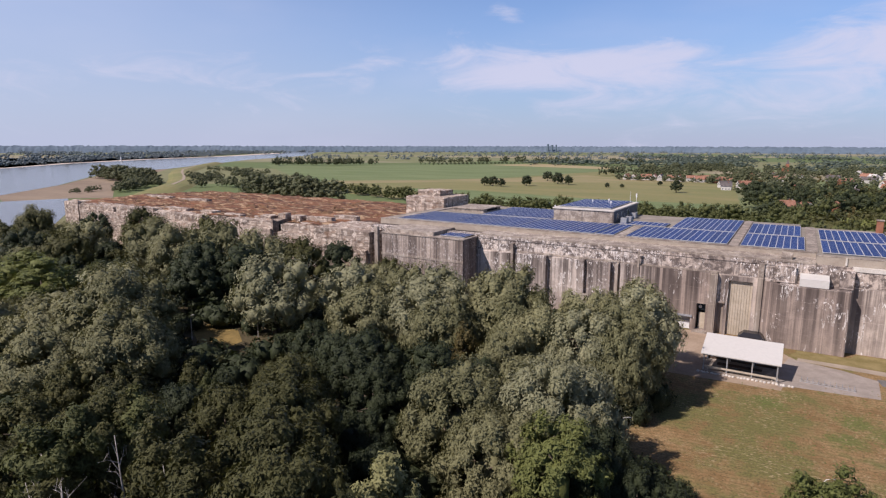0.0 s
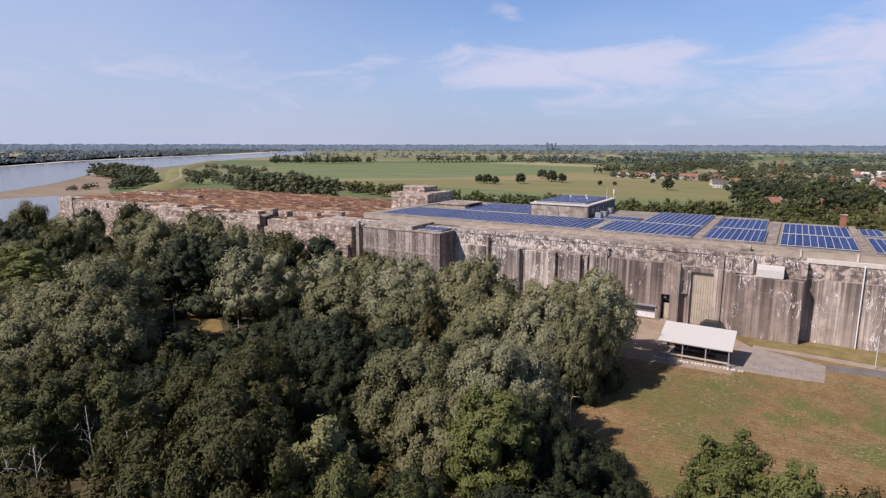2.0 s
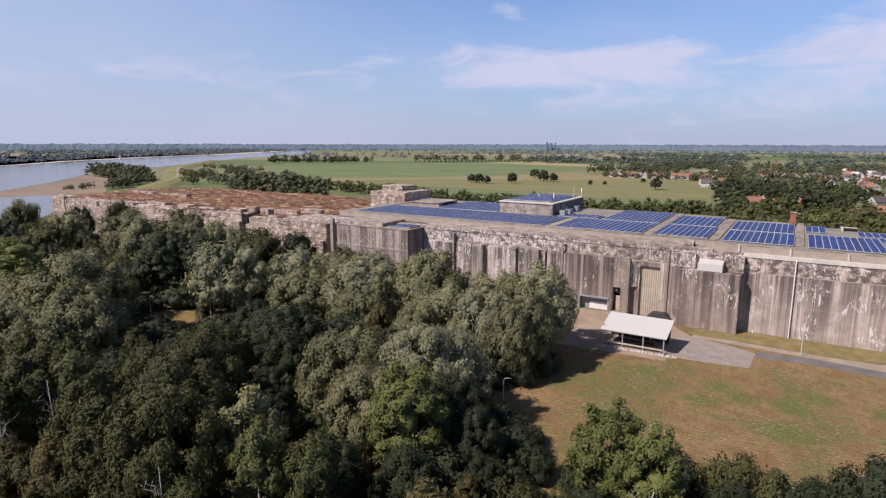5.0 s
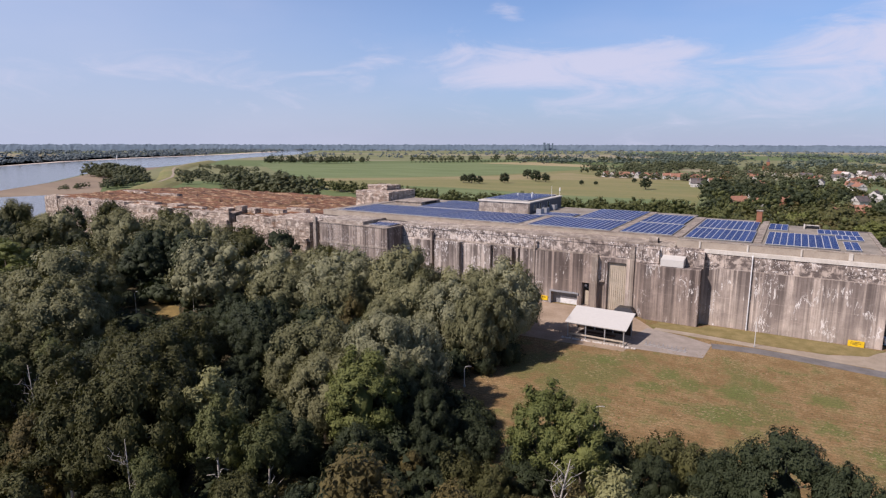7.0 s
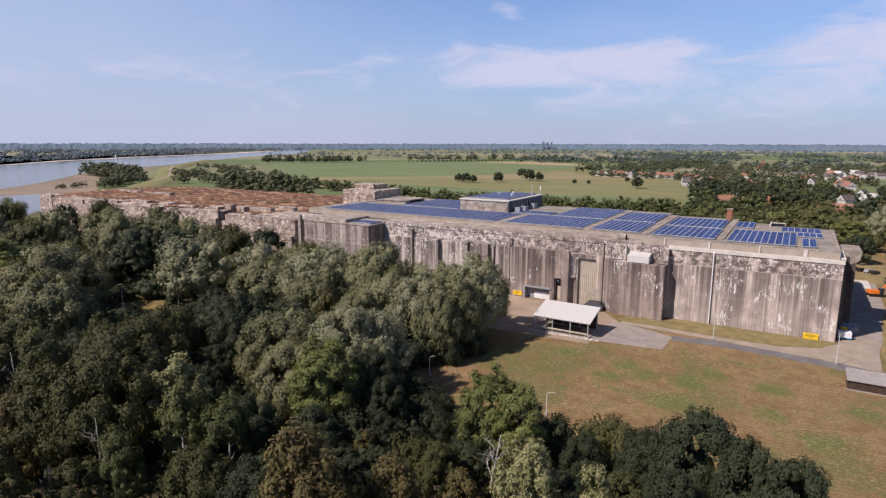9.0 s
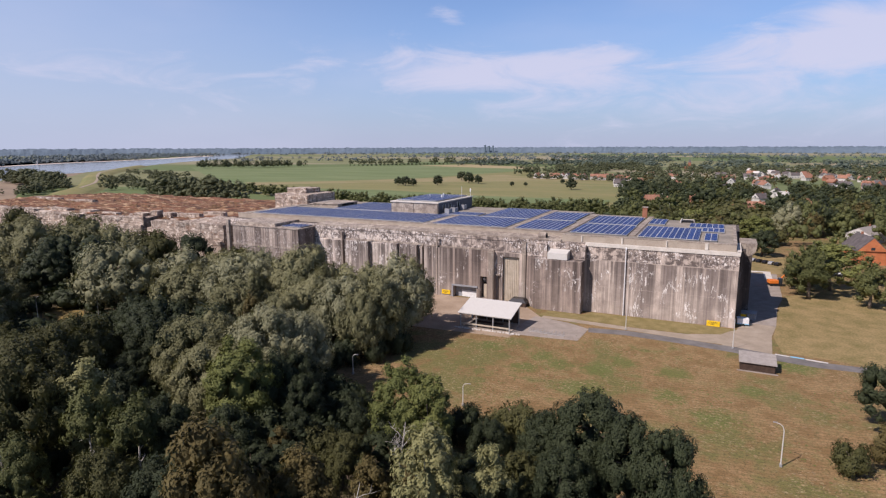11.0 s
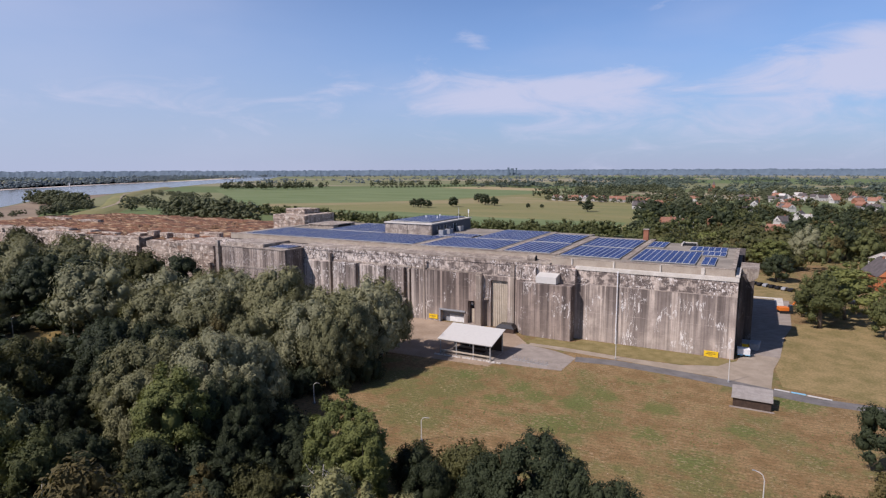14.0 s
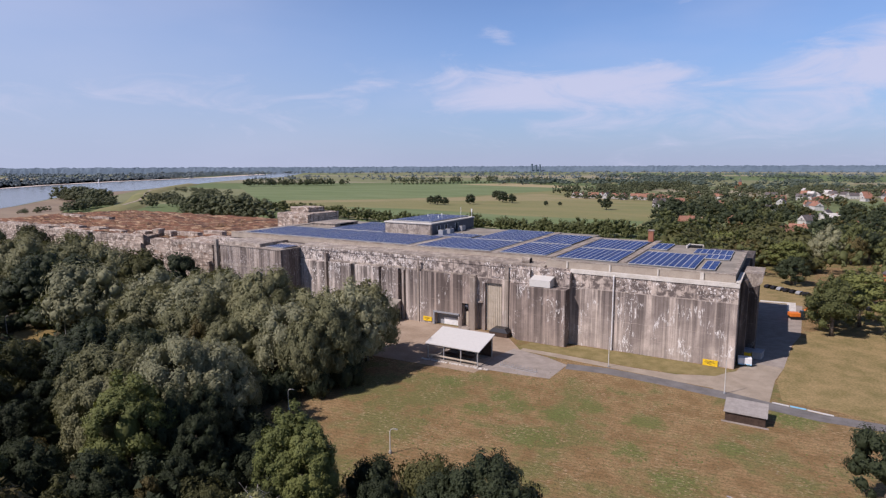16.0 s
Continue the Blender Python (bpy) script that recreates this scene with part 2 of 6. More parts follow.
def leaves(name, low, high, through=0.3, spread=0.35):
    """Foliage: varies from tree to tree and from leaf to leaf."""
    m, t, b = material(name, 0.6)
    out = t.nodes["Material Output"]
    info, geo = t.nodes.new("ShaderNodeObjectInfo"), t.nodes.new("ShaderNodeNewGeometry")
    f = math_node(t, "ADD", math_node(t, "MULTIPLY", info.outputs["Random"], 0.75), math_node(t, "MULTIPLY", geo.outputs["Random Per Island"], 0.5))
    fine = noise_node(t, geo.outputs["Position"], 4.5, 4, 0.75)
    f = math_node(t, "ADD", math_node(t, "MULTIPLY", f, 0.55), math_node(t, "MULTIPLY", noise_node(t, geo.outputs["Position"], 0.16, 3), spread))
    f = math_node(t, "ADD", f, math_node(t, "MULTIPLY", math_node(t, "SUBTRACT", fine, 0.44), 0.75), True)
    c = mix_node(t, f, low, high)
    bump(t, b, fine, 0.6, 0.25)
    link(t, c, b.inputs["Base Color"])
    b.inputs["Specular IOR Level"].default_value = 0.25
    tr, mix = t.nodes.new("ShaderNodeBsdfTranslucent"), t.nodes.new("ShaderNodeMixShader")
    link(t, mix_node(t, 1.0, c, (1.0, 1.0, 0.55), "MULTIPLY"), tr.inputs[0])
    mix.inputs[0].default_value = through
    link(t, b.outputs[0], mix.inputs[1])
    link(t, tr.outputs[0], mix.inputs[2])
    link(t, mix.outputs[0], out.inputs[0])
    return m


GREEN_SPOTS = ((-39, -50, 7), (-30, -49, 7), (-25, -42, 6), (-44, -46, 6), (-31, -62, 8), (-4, -66, 8), (-13, -44, 7), (-13, -58, 6), (-59, -44, 5), (3, -48, 5), (13, -27, 9), (-46, -55, 6), (24, -10, 12))


def ground_material():
    """Dry summer grass near by, a patchwork of meadows, stubble and ploughland further off."""
    m, t, b = material("dry_grassland", 0.95)
    p = place_of(t)
    sep = t.nodes.new("ShaderNodeSeparateXYZ")
    link(t, p, sep.inputs[0])
    big, mid, small = noise_node(t, p, 0.045, 5, 0.6, 0.3), noise_node(t, p, 0.22, 5, 0.65), noise_node(t, p, 2.6, 5, 0.7)
    dry = mix_node(t, ramp_node(t, mid, 0.36, 0.64), (0.235, 0.14, 0.06), (0.35, 0.225, 0.11))
    f = math_node(t, "ADD", math_node(t, "MULTIPLY", big, 0.6), math_node(t, "MULTIPLY", mid, 0.4))
    grass = mix_node(t, ramp_node(t, f, 0.47, 0.58), dry, (0.165, 0.155, 0.05))
    lush = ramp_node(t, noise_node(t, stretch_node(t, p, (0.06, 0.1, 0), (4, 8, 0)), 1.0, 6, 0.7), 0.58, 0.68)
    damp = None
    for gx, gy, gr in GREEN_SPOTS:
        away = t.nodes.new("ShaderNodeVectorMath")
        away.operation = "DISTANCE"
        away.inputs[1].default_value = (gx, gy, 0)
        link(t, p, away.inputs[0])
        near = math_node(t, "SUBTRACT", 1.0, math_node(t, "DIVIDE", away.outputs["Value"], gr), True)
        damp = near if damp is None else math_node(t, "MAXIMUM", damp, near)
    ragged = noise_node(t, p, 0.5, 8, 0.8)
    wet = ramp_node(t, math_node(t, "ADD", math_node(t, "MULTIPLY", damp, 0.42), math_node(t, "MULTIPLY", ragged, 1.0)), 0.58, 0.82)
    grass = mix_node(t, math_node(t, "MULTIPLY", lush, 0.3), grass, (0.13, 0.15, 0.04))
    grass = mix_node(t, math_node(t, "MULTIPLY", wet, 0.8), grass, (0.115, 0.155, 0.035))
    turned = t.nodes.new("ShaderNodeMapping")
    turned.inputs["Rotation"].default_value = (0, 0, radians(-9))
    link(t, p, turned.inputs["Vector"])
    rows = t.nodes.new("ShaderNodeTexWave")
    rows.bands_direction = "Y"
    rows.inputs["Scale"].default_value, rows.inputs["Distortion"].default_value, rows.inputs["Detail"].default_value, rows.inputs["Detail Scale"].default_value = 0.26, 3.0, 3.0, 0.6
    link(t, turned.outputs[0], rows.inputs["Vector"])
    grass = mix_node(t, math_node(t, "MULTIPLY", ramp_node(t, rows.outputs[1], 0.5, 1.0), 0.34), grass, (0.12, 0.085, 0.035))
    patchy = noise_node(t, p, 0.8, 6, 0.72)
    grass = mix_node(t, math_node(t, "MULTIPLY", ramp_node(t, patchy, 0.5, 0.66), 0.55), grass, (0.105, 0.1, 0.035))
    grass = mix_node(t, math_node(t, "MULTIPLY", ramp_node(t, small, 0.47, 0.62), 0.75), grass, (0.085, 0.068, 0.028))
    pale = ramp_node(t, noise_node(t, stretch_node(t, p, (0.7, 1.4, 1)), 1.1, 8, 0.8), 0.58, 0.66)
    grass = mix_node(t, math_node(t, "MULTIPLY", pale, 0.3), grass, (0.5, 0.39, 0.25))
    # combed straw: short pale dashes lying along the rows, thickest in the bare parts
    dash = noise_node(t, stretch_node(t, turned.outputs[0], (0.9, 3.2, 1), (7, 3, 0)), 1.0, 4, 0.7, 0.3)
    bare = ramp_node(t, noise_node(t, p, 0.09, 4, 0.6), 0.42, 0.62)
    grass = mix_node(t, math_node(t, "MULTIPLY", math_node(t, "MULTIPLY", ramp_node(t, dash, 0.57, 0.62), bare), 0.65), grass, (0.52, 0.4, 0.25))
    grass = mix_node(t, math_node(t, "MULTIPLY", ramp_node(t, math_node(t, "SUBTRACT", 1.0, dash), 0.58, 0.64), 0.45), grass, (0.075, 0.062, 0.025))
    cells = t.nodes.new("ShaderNodeTexVoronoi")
    cells.inputs["Scale"].default_value = 1.0
    link(t, stretch_node(t, p, (0.0011, 0.0034, 0.0)), cells.inputs["Vector"])
    pick = t.nodes.new("ShaderNodeSeparateColor")
    link(t, cells.outputs["Color"], pick.inputs[0])
    far = mix_node(t, ramp_node(t, pick.outputs[0], 0.3, 0.5), (0.12, 0.16, 0.06), (0.2, 0.2, 0.1))
    far = mix_node(t, ramp_node(t, pick.outputs[1], 0.62, 0.72), far, (0.3, 0.26, 0.17))
    far = mix_node(t, math_node(t, "MULTIPLY", ramp_node(t, noise_node(t, p, 0.01, 5), 0.4, 0.7), 0.4), far, (0.1, 0.13, 0.05))
    reach = math_node(t, "MAXIMUM", ramp_node(t, sep.outputs[1], 200, 260), ramp_node(t, math_node(t, "MULTIPLY", sep.outputs[0], -1.0), 440, 520))
    link(t, mix_node(t, reach, grass, far), b.inputs["Base Color"])
    bump(t, b, small, 0.8, 0.15)
    return m


def heath_material():
    """Rusty heather, bleached grass and dark peat in streaks and patches."""
    m, t, b = material("red_heath_soil", 0.95)
    p = place_of(t)
    broad, fine = noise_node(t, stretch_node(t, p, (0.05, 0.12, 0.1)), 1.0, 7, 0.68, 0.5), noise_node(t, p, 0.7, 6, 0.7)
    c = mix_node(t, ramp_node(t, broad, 0.36, 0.62), (0.07, 0.036, 0.026), (0.25, 0.115, 0.062))
    dry = noise_node(t, stretch_node(t, p, (0.09, 0.25, 0.1), (5, 1, 7)), 1.0, 7, 0.7)
    c = mix_node(t, math_node(t, "MULTIPLY", ramp_node(t, dry, 0.51, 0.6), 0.85), c, (0.5, 0.35, 0.21))
    c = mix_node(t, math_node(t, "MULTIPLY", ramp_node(t, fine, 0.5, 0.66), 0.6), c, (0.06, 0.04, 0.026))
    link(t, c, b.inputs["Base Color"])
    bump(t, b, fine, 0.9, 0.5)
    return m


def field_material(name, a, c, stripe=0.0):
    m, t, b = material(name, 0.95)
    p = place_of(t)
    big, small = noise_node(t, stretch_node(t, p, (0.006, 0.02, 0)), 1.0, 6, 0.6), noise_node(t, p, 0.15, 5, 0.7)
    f = math_node(t, "ADD", math_node(t, "MULTIPLY", big, 0.65), math_node(t, "MULTIPLY", small, 0.35))
    link(t, mix_node(t, ramp_node(t, f, 0.35, 0.65), a, c), b.inputs["Base Color"])
    return m


def water_material():
    m, t, b = material("river_water", 0.12)
    b.inputs["Base Color"].default_value = (0.19, 0.185, 0.175, 1)
    b.inputs["Specular IOR Level"].default_value = 0.5
    p = place_of(t)
    bump(t, b, noise_node(t, stretch_node(t, p, (0.12, 0.3, 1)), 1.0, 6, 0.7), 0.6, 0.6)
    return m


def solar_material():
    """Blue cells under glass, with their silver grid."""
    m, t, b = material("solar_cells", 0.55)
    p = place_of(t)
    sep = t.nodes.new("ShaderNodeSeparateXYZ")
    link(t, p, sep.inputs[0])
    gy = math_node(t, "LESS_THAN", math_node(t, "FRACT", math_node(t, "MULTIPLY", sep.outputs[1], 0.61)), 0.07)
    info = t.nodes.new("ShaderNodeObjectInfo")
    f = math_node(t, "ADD", math_node(t, "MULTIPLY", info.outputs["Random"], 0.6), math_node(t, "MULTIPLY", noise_node(t, p, 0.5, 3), 0.4))
    c = mix_node(t, f, (0.011, 0.032, 0.125), (0.022, 0.056, 0.2))
    link(t, mix_node(t, math_node(t, "MULTIPLY", gy, 0.8), c, (0.4, 0.43, 0.48)), b.inputs["Base Color"])
    b.inputs["Specular IOR Level"].default_value = 0.08
    return m


def writing_material(name, colour, rough=0.6, metal=0.0, worn=0.78):
    m, t, b = material(name, rough, metal)
    p = place_of(t)
    f = noise_node(t, p, 1.3, 6, 0.65)
    link(t, mix_node(t, ramp_node(t, f, 0.35, 0.75), colour, tuple(c * worn for c in colour)), b.inputs["Base Color"])
    return m


M = {
    "wall": concrete("weathered_concrete", (0.62, 0.52, 0.442), (0.1, 0.08, 0.072), 1.0, 0.95),
    "panel": concrete("stained_concrete", (0.42, 0.335, 0.28), (0.065, 0.051, 0.046), 1.0, 0.9, 19.0),
    # end wall concrete: the shade of that side is put into its colour
    "end_shade": concrete("shade_darkened_concrete", (0.2, 0.162, 0.138), (0.035, 0.029, 0.027), 1.0, 0.15, 23.5),
    "streaky": concrete("streaked_concrete", (0.44, 0.35, 0.285), (0.075, 0.058, 0.052), 0.95, 0.4, 24.5),
    "clean": concrete("pale_concrete", (0.45, 0.385, 0.315), (0.15, 0.12, 0.1), 0.8, 0.2),
    "ruin": ruin_concrete(),
    "roof": rough_stuff("roof_felt", (0.2, 0.175, 0.145), (0.33, 0.29, 0.24), 0.18, 0.9),
    "trim": rough_stuff("pale_coping", (0.5, 0.46, 0.4), (0.66, 0.62, 0.56), 0.4, 0.8, relief=0.2),
    "fascia": rough_stuff("buff_boarding", (0.3, 0.25, 0.2), (0.4, 0.345, 0.28), 0.3, 0.8, relief=0.2),
    # near-black, so openings and gaps carry their inner shade as colour
    "dark": writing_material("dark_void", (0.012, 0.012, 0.013), 0.9),
    "soil": heath_material(),
    "gate": rough_stuff("bleached_timber", (0.4, 0.34, 0.26), (0.54, 0.47, 0.37), 0.6, 0.8, relief=0.3),
    "white": writing_material("white_paint", (0.78, 0.78, 0.77)),
    "sheet": writing_material("pale_sheet_metal", (0.62, 0.6, 0.56), 0.5, 0.1, 0.93),
    "grey": writing_material("grey_paint", (0.3, 0.31, 0.33), 0.6),
    "steel": writing_material("galvanised_steel", (0.52, 0.53, 0.54), 0.45, 0.6),
    "side_shade": writing_material("shade_blue_grey", (0.09, 0.095, 0.115), 0.6),
    "yellow": writing_material("yellow_board", (0.85, 0.55, 0.02), 0.5),
    "brownwood": rough_stuff("creosoted_boards", (0.045, 0.028, 0.02), (0.085, 0.055, 0.04), 1.2, 0.8),
    "felt": rough_stuff("grey_shed_roof", (0.27, 0.24, 0.22), (0.37, 0.34, 0.31), 0.9, 0.85),
    "asphalt": rough_stuff("grey_asphalt", (0.125, 0.115, 0.11), (0.2, 0.187, 0.178), 0.3, 0.9, 14),
    "paving": rough_stuff("grey_paving", (0.25, 0.212, 0.182), (0.36, 0.312, 0.27), 0.35, 0.9, 12),
    "sand": rough_stuff("sandy_track", (0.27, 0.22, 0.165), (0.38, 0.315, 0.245), 0.25, 0.95, 12),
    "earth": rough_stuff("beaten_earth", (0.26, 0.19, 0.13), (0.4, 0.31, 0.23), 0.12, 0.95, 14),
    "verge": rough_stuff("dry_verge", (0.16, 0.13, 0.045), (0.28, 0.22, 0.1), 0.3, 0.95, 10, 0.8, 0.2),
    "glade": rough_stuff("yellowed_glade_grass", (0.16, 0.115, 0.04), (0.29, 0.2, 0.07), 0.3, 0.95, 8, 0.8, 0.2),
    "lawn": rough_stuff("dry_lawn", (0.145, 0.125, 0.042), (0.345, 0.245, 0.118), 0.16, 0.95, 11, 0.8, 0.15, amount=0.5),
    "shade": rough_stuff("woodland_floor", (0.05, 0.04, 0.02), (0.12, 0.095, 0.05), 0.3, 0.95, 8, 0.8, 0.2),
    "ground": ground_material(),
    "meadow": field_material("green_meadow", (0.12, 0.165, 0.062), (0.175, 0.21, 0.095)),
    "hay": field_material("mown_hay_meadow", (0.29, 0.235, 0.125), (0.21, 0.2, 0.085)),
    "stubble": field_material("pale_stubble", (0.36, 0.29, 0.16), (0.3, 0.25, 0.13)),
    "pasture": field_material("dry_pasture", (0.165, 0.175, 0.066), (0.235, 0.205, 0.09)),
    "bank": field_material("river_mud", (0.2, 0.15, 0.105), (0.29, 0.225, 0.16)),
    "beach": field_material("river_sand", (0.56, 0.47, 0.4), (0.66, 0.57, 0.5)),
    "water": water_material(),
    "cells": solar_material(),
    "tile_red": rough_stuff("red_roof_tiles", (0.23, 0.115, 0.078), (0.36, 0.18, 0.12), 0.5, 0.8),
    "tile_dark": rough_stuff("dark_roof_tiles", (0.07, 0.06, 0.06), (0.15, 0.13, 0.125), 0.5, 0.7),
    "brick": rough_stuff("red_brick", (0.24, 0.095, 0.055), (0.34, 0.15, 0.09), 0.6, 0.85, 10),
    "orange_brick": rough_stuff("orange_brick", (0.42, 0.135, 0.055), (0.56, 0.2, 0.085), 0.6, 0.85, 10),
    "plaster": rough_stuff("white_plaster", (0.42, 0.4, 0.37), (0.6, 0.58, 0.55), 0.4, 0.85),
    "window": writing_material("window_glass", (0.035, 0.045, 0.055), 0.1),
    "orange": writing_material("orange_paint", (0.75, 0.2, 0.03), 0.5),
    "blue": writing_material("pale_blue_paint", (0.25, 0.55, 0.75), 0.5),
    "car_dark": writing_material("dark_car_paint", (0.03, 0.03, 0.035), 0.25, 0.3),
    "rubber": writing_material("rubber", (0.02, 0.02, 0.02), 0.8),
    "bark": rough_stuff("grey_bark", (0.1, 0.075, 0.055), (0.22, 0.18, 0.14), 2.0, 0.9),
    "birch": rough_stuff("white_birch_bark", (0.35, 0.32, 0.28), (0.62, 0.58, 0.52), 1.2, 0.8),
    "willow": leaves("willow_leaves", (0.066, 0.071, 0.027), (0.29, 0.28, 0.148), 0.16),
    "silver": leaves("silver_willow_leaves", (0.085, 0.093, 0.041), (0.38, 0.37, 0.225), 0.16),
    "green": leaves("green_leaves", (0.042, 0.053, 0.017), (0.145, 0.155, 0.055), 0.18),
    "olive": leaves("olive_leaves", (0.03, 0.034, 0.011), (0.114, 0.112, 0.039), 0.16),
    "oak": leaves("dark_oak_leaves", (0.019, 0.027, 0.012), (0.055, 0.069, 0.031), 0.16),
    "bright": leaves("light_green_leaves", (0.07, 0.09, 0.024), (0.235, 0.248, 0.078), 0.2),
    "pale_leaf": leaves("pale_fluttering_leaves", (0.1, 0.105, 0.04), (0.32, 0.31, 0.14), 0.18),
    "autumn": leaves("turning_leaves", (0.046, 0.04, 0.014), (0.165, 0.13, 0.047), 0.2),
    "tuft_dry": leaves("dry_tufts", (0.18, 0.125, 0.055), (0.31, 0.23, 0.12), 0.1),
    "tuft_green": leaves("green_tufts", (0.06, 0.075, 0.02), (0.16, 0.17, 0.05), 0.15),
    "farleaf": leaves("distant_foliage", (0.042, 0.056, 0.029), (0.115, 0.124, 0.062), 0.14, 0.5),
    # far foliage: the blue of distance haze is mixed into both leaf colours
    "bluehazeleaf": leaves("haze_tinted_wood_foliage", (0.12, 0.155, 0.165), (0.18, 0.215, 0.225), 0.1, 0.4),
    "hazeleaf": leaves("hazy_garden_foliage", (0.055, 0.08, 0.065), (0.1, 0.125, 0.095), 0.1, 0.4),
    # horizon bank and towers: haze painted in as a flat blue-grey
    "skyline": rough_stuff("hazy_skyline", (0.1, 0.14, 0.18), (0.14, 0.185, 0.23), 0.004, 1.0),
}


# ---- mesh tools ----
def box(bm, x0, x1, y0, y1, z0, z1):
    v = [bm.verts.new((x, y, z)) for z in (z0, z1) for x, y in ((x0, y0), (x1, y0), (x1, y1), (x0, y1))]
    for f in ((3, 2, 1, 0), (4, 5, 6, 7), (0, 1, 5, 4), (1, 2, 6, 5), (2, 3, 7, 6), (3, 0, 4, 7)):
        bm.faces.new([v[i] for i in f])
    return v


def prism(bm, pts, z0, z1):
    """An upright block over a plan of points, counter-clockwise; z1 may be a list, one height for each point."""
    tops = z1 if isinstance(z1, (list, tuple)) else [z1] * len(pts)
    a = [bm.verts.new((x, y, z0)) for x, y in pts]
    b = [bm.verts.new((x, y, z)) for (x, y), z in zip(pts, tops)]
    bm.faces.new(a[::-1])
    bm.faces.new(b)
    for i in range(len(pts)):
        j = (i + 1) % len(pts)
        bm.faces.new((a[i], a[j], b[j], b[i]))


def tube(bm, path, radii, sides=6):
    rings = []
    for i, p in enumerate(path):
        p = Vector(p)
        d = (Vector(path[min(i + 1, len(path) - 1)]) - Vector(path[max(i - 1, 0)])).normalized()
        u = d.cross(Vector((0.3, 1, 0.1))).normalized()
        w = d.cross(u)
        rings.append([bm.verts.new(p + radii[i] * (u * math.cos(2 * math.pi * k / sides) + w * math.sin(2 * math.pi * k / sides))) for k in range(sides)])
    for a, b in zip(rings, rings[1:]):
        for k in range(sides):
            bm.faces.new((a[k], a[(k + 1) % sides], b[(k + 1) % sides], b[k]))
    bm.faces.new(rings[0][::-1])
    bm.faces.new(rings[-1])


def mesh_of(name, bm, mat, smooth=False):
    me = bpy.data.meshes.new(name)
    bmesh.ops.recalc_face_normals(bm, faces=bm.faces)
    bm.to_mesh(me)
    bm.free()
    me.materials.append(M[mat] if isinstance(mat, str) else mat)
    if smooth:
        for p in me.polygons:
            p.use_smooth = True
    return me


def part(name, bm, mat, parent, label="", smooth=False):
    ob = new(name, mesh_of(name, bm, mat, smooth))
    ob.parent = parent
    return tagged(ob, label)


def thing(name, label, category, at=(0, 0, 0), turn=0.0, group="", kind=""):
    ob = new(name)
    ob.location, ob.rotation_euler = at, (0, 0, radians(turn))
    ob.empty_display_size = 0.5
    return tagged(ob, label, category, group, kind)


def boxes(name, rows, mat, parent, label="", bevel=0.0):
    bm = bmesh.new()
    for r in rows:
        box(bm, *r)
    if bevel:
        bmesh.ops.bevel(bm, geom=bm.edges[:], offset=bevel, segments=1, affect="EDGES")
    return part(name, bm, mat, parent, label)


def sheet(name, pts, z, mat, label, kind="structure", category=""):
    """A flat piece of ground with a thickness of its own."""
    bm = bmesh.new()
    prism(bm, pts, z - 0.3, z)
    bmesh.ops.triangulate(bm, faces=[f for f in bm.faces if len(f.verts) > 4])
    ob = new(name, mesh_of(name, bm, mat))
    return tagged(ob, label, category or name.replace("_", " "), kind=kind)


def ribbon(name, line, width, z, mat, label, category="path"):
    pts, left, right = [Vector((*p, 0)) for p in line], [], []
    for i, p in enumerate(pts):
        d = (pts[min(i + 1, len(pts) - 1)] - pts[max(i - 1, 0)]).normalized()
        n = Vector((-d.y, d.x, 0)) * (width if not isinstance(width, (list, tuple)) else width[i]) / 2
        left.append(p + n), right.append(p - n)
    bm = bmesh.new()
    for a, b, c, d in zip(left, left[1:], right[1:], right):
        lo = [bm.verts.new((q.x, q.y, z - 0.3)) for q in (d, c, b, a)]
        hi = [bm.verts.new((q.x, q.y, z)) for q in (d, c, b, a)]
        bm.faces.new(hi)
        for i in range(4):
            bm.faces.new((lo[i], lo[(i + 1) % 4], hi[(i + 1) % 4], hi[i]))
    return tagged(new(name, mesh_of(name, bm, mat)), label, category, kind="structure")


def wall_cells(bm, x0, x1, z0, z1, y0, y1, holes):
    """A wall along x with openings that go right through it."""
    xs = sorted({x0, x1, *(v for h in holes for v in h[:2])})
    zs = sorted({z0, z1, *(v for h in holes for v in h[2:])})
    for a, b in zip(xs, xs[1:]):
        for c, d in zip(zs, zs[1:]):
            if not any(h[0] <= a and b <= h[1] and h[2] <= c and d <= h[3] for h in holes):
                box(bm, a, b, y0, y1, c, d)
    bmesh.ops.remove_doubles(bm, verts=bm.verts[:], dist=0.001)


# ---- ground, fields, river ----
def build_ground():
    bm = bmesh.new()
    n, reach = 24, 4950
    rings = [0, 120, 400, 1000, 2200, 3600, reach]
    last = None
    mid = bm.verts.new((0, 0, 0))
    for r in rings[1:]:
        ring = [bm.verts.new((r * math.cos(2 * math.pi * k / n), r * math.sin(2 * math.pi * k / n), 0)) for k in range(n)]
        for k in range(n):
            if last is None:
                bm.faces.new((mid, ring[k], ring[(k + 1) % n]))
            else:
                bm.faces.new((last[k], ring[k], ring[(k + 1) % n], last[(k + 1) % n]))
        last = ring
    tagged(new("ground", mesh_of("ground", bm, "ground")), "flat dry grassland and farmland reaching the horizon", "ground", kind="structure")


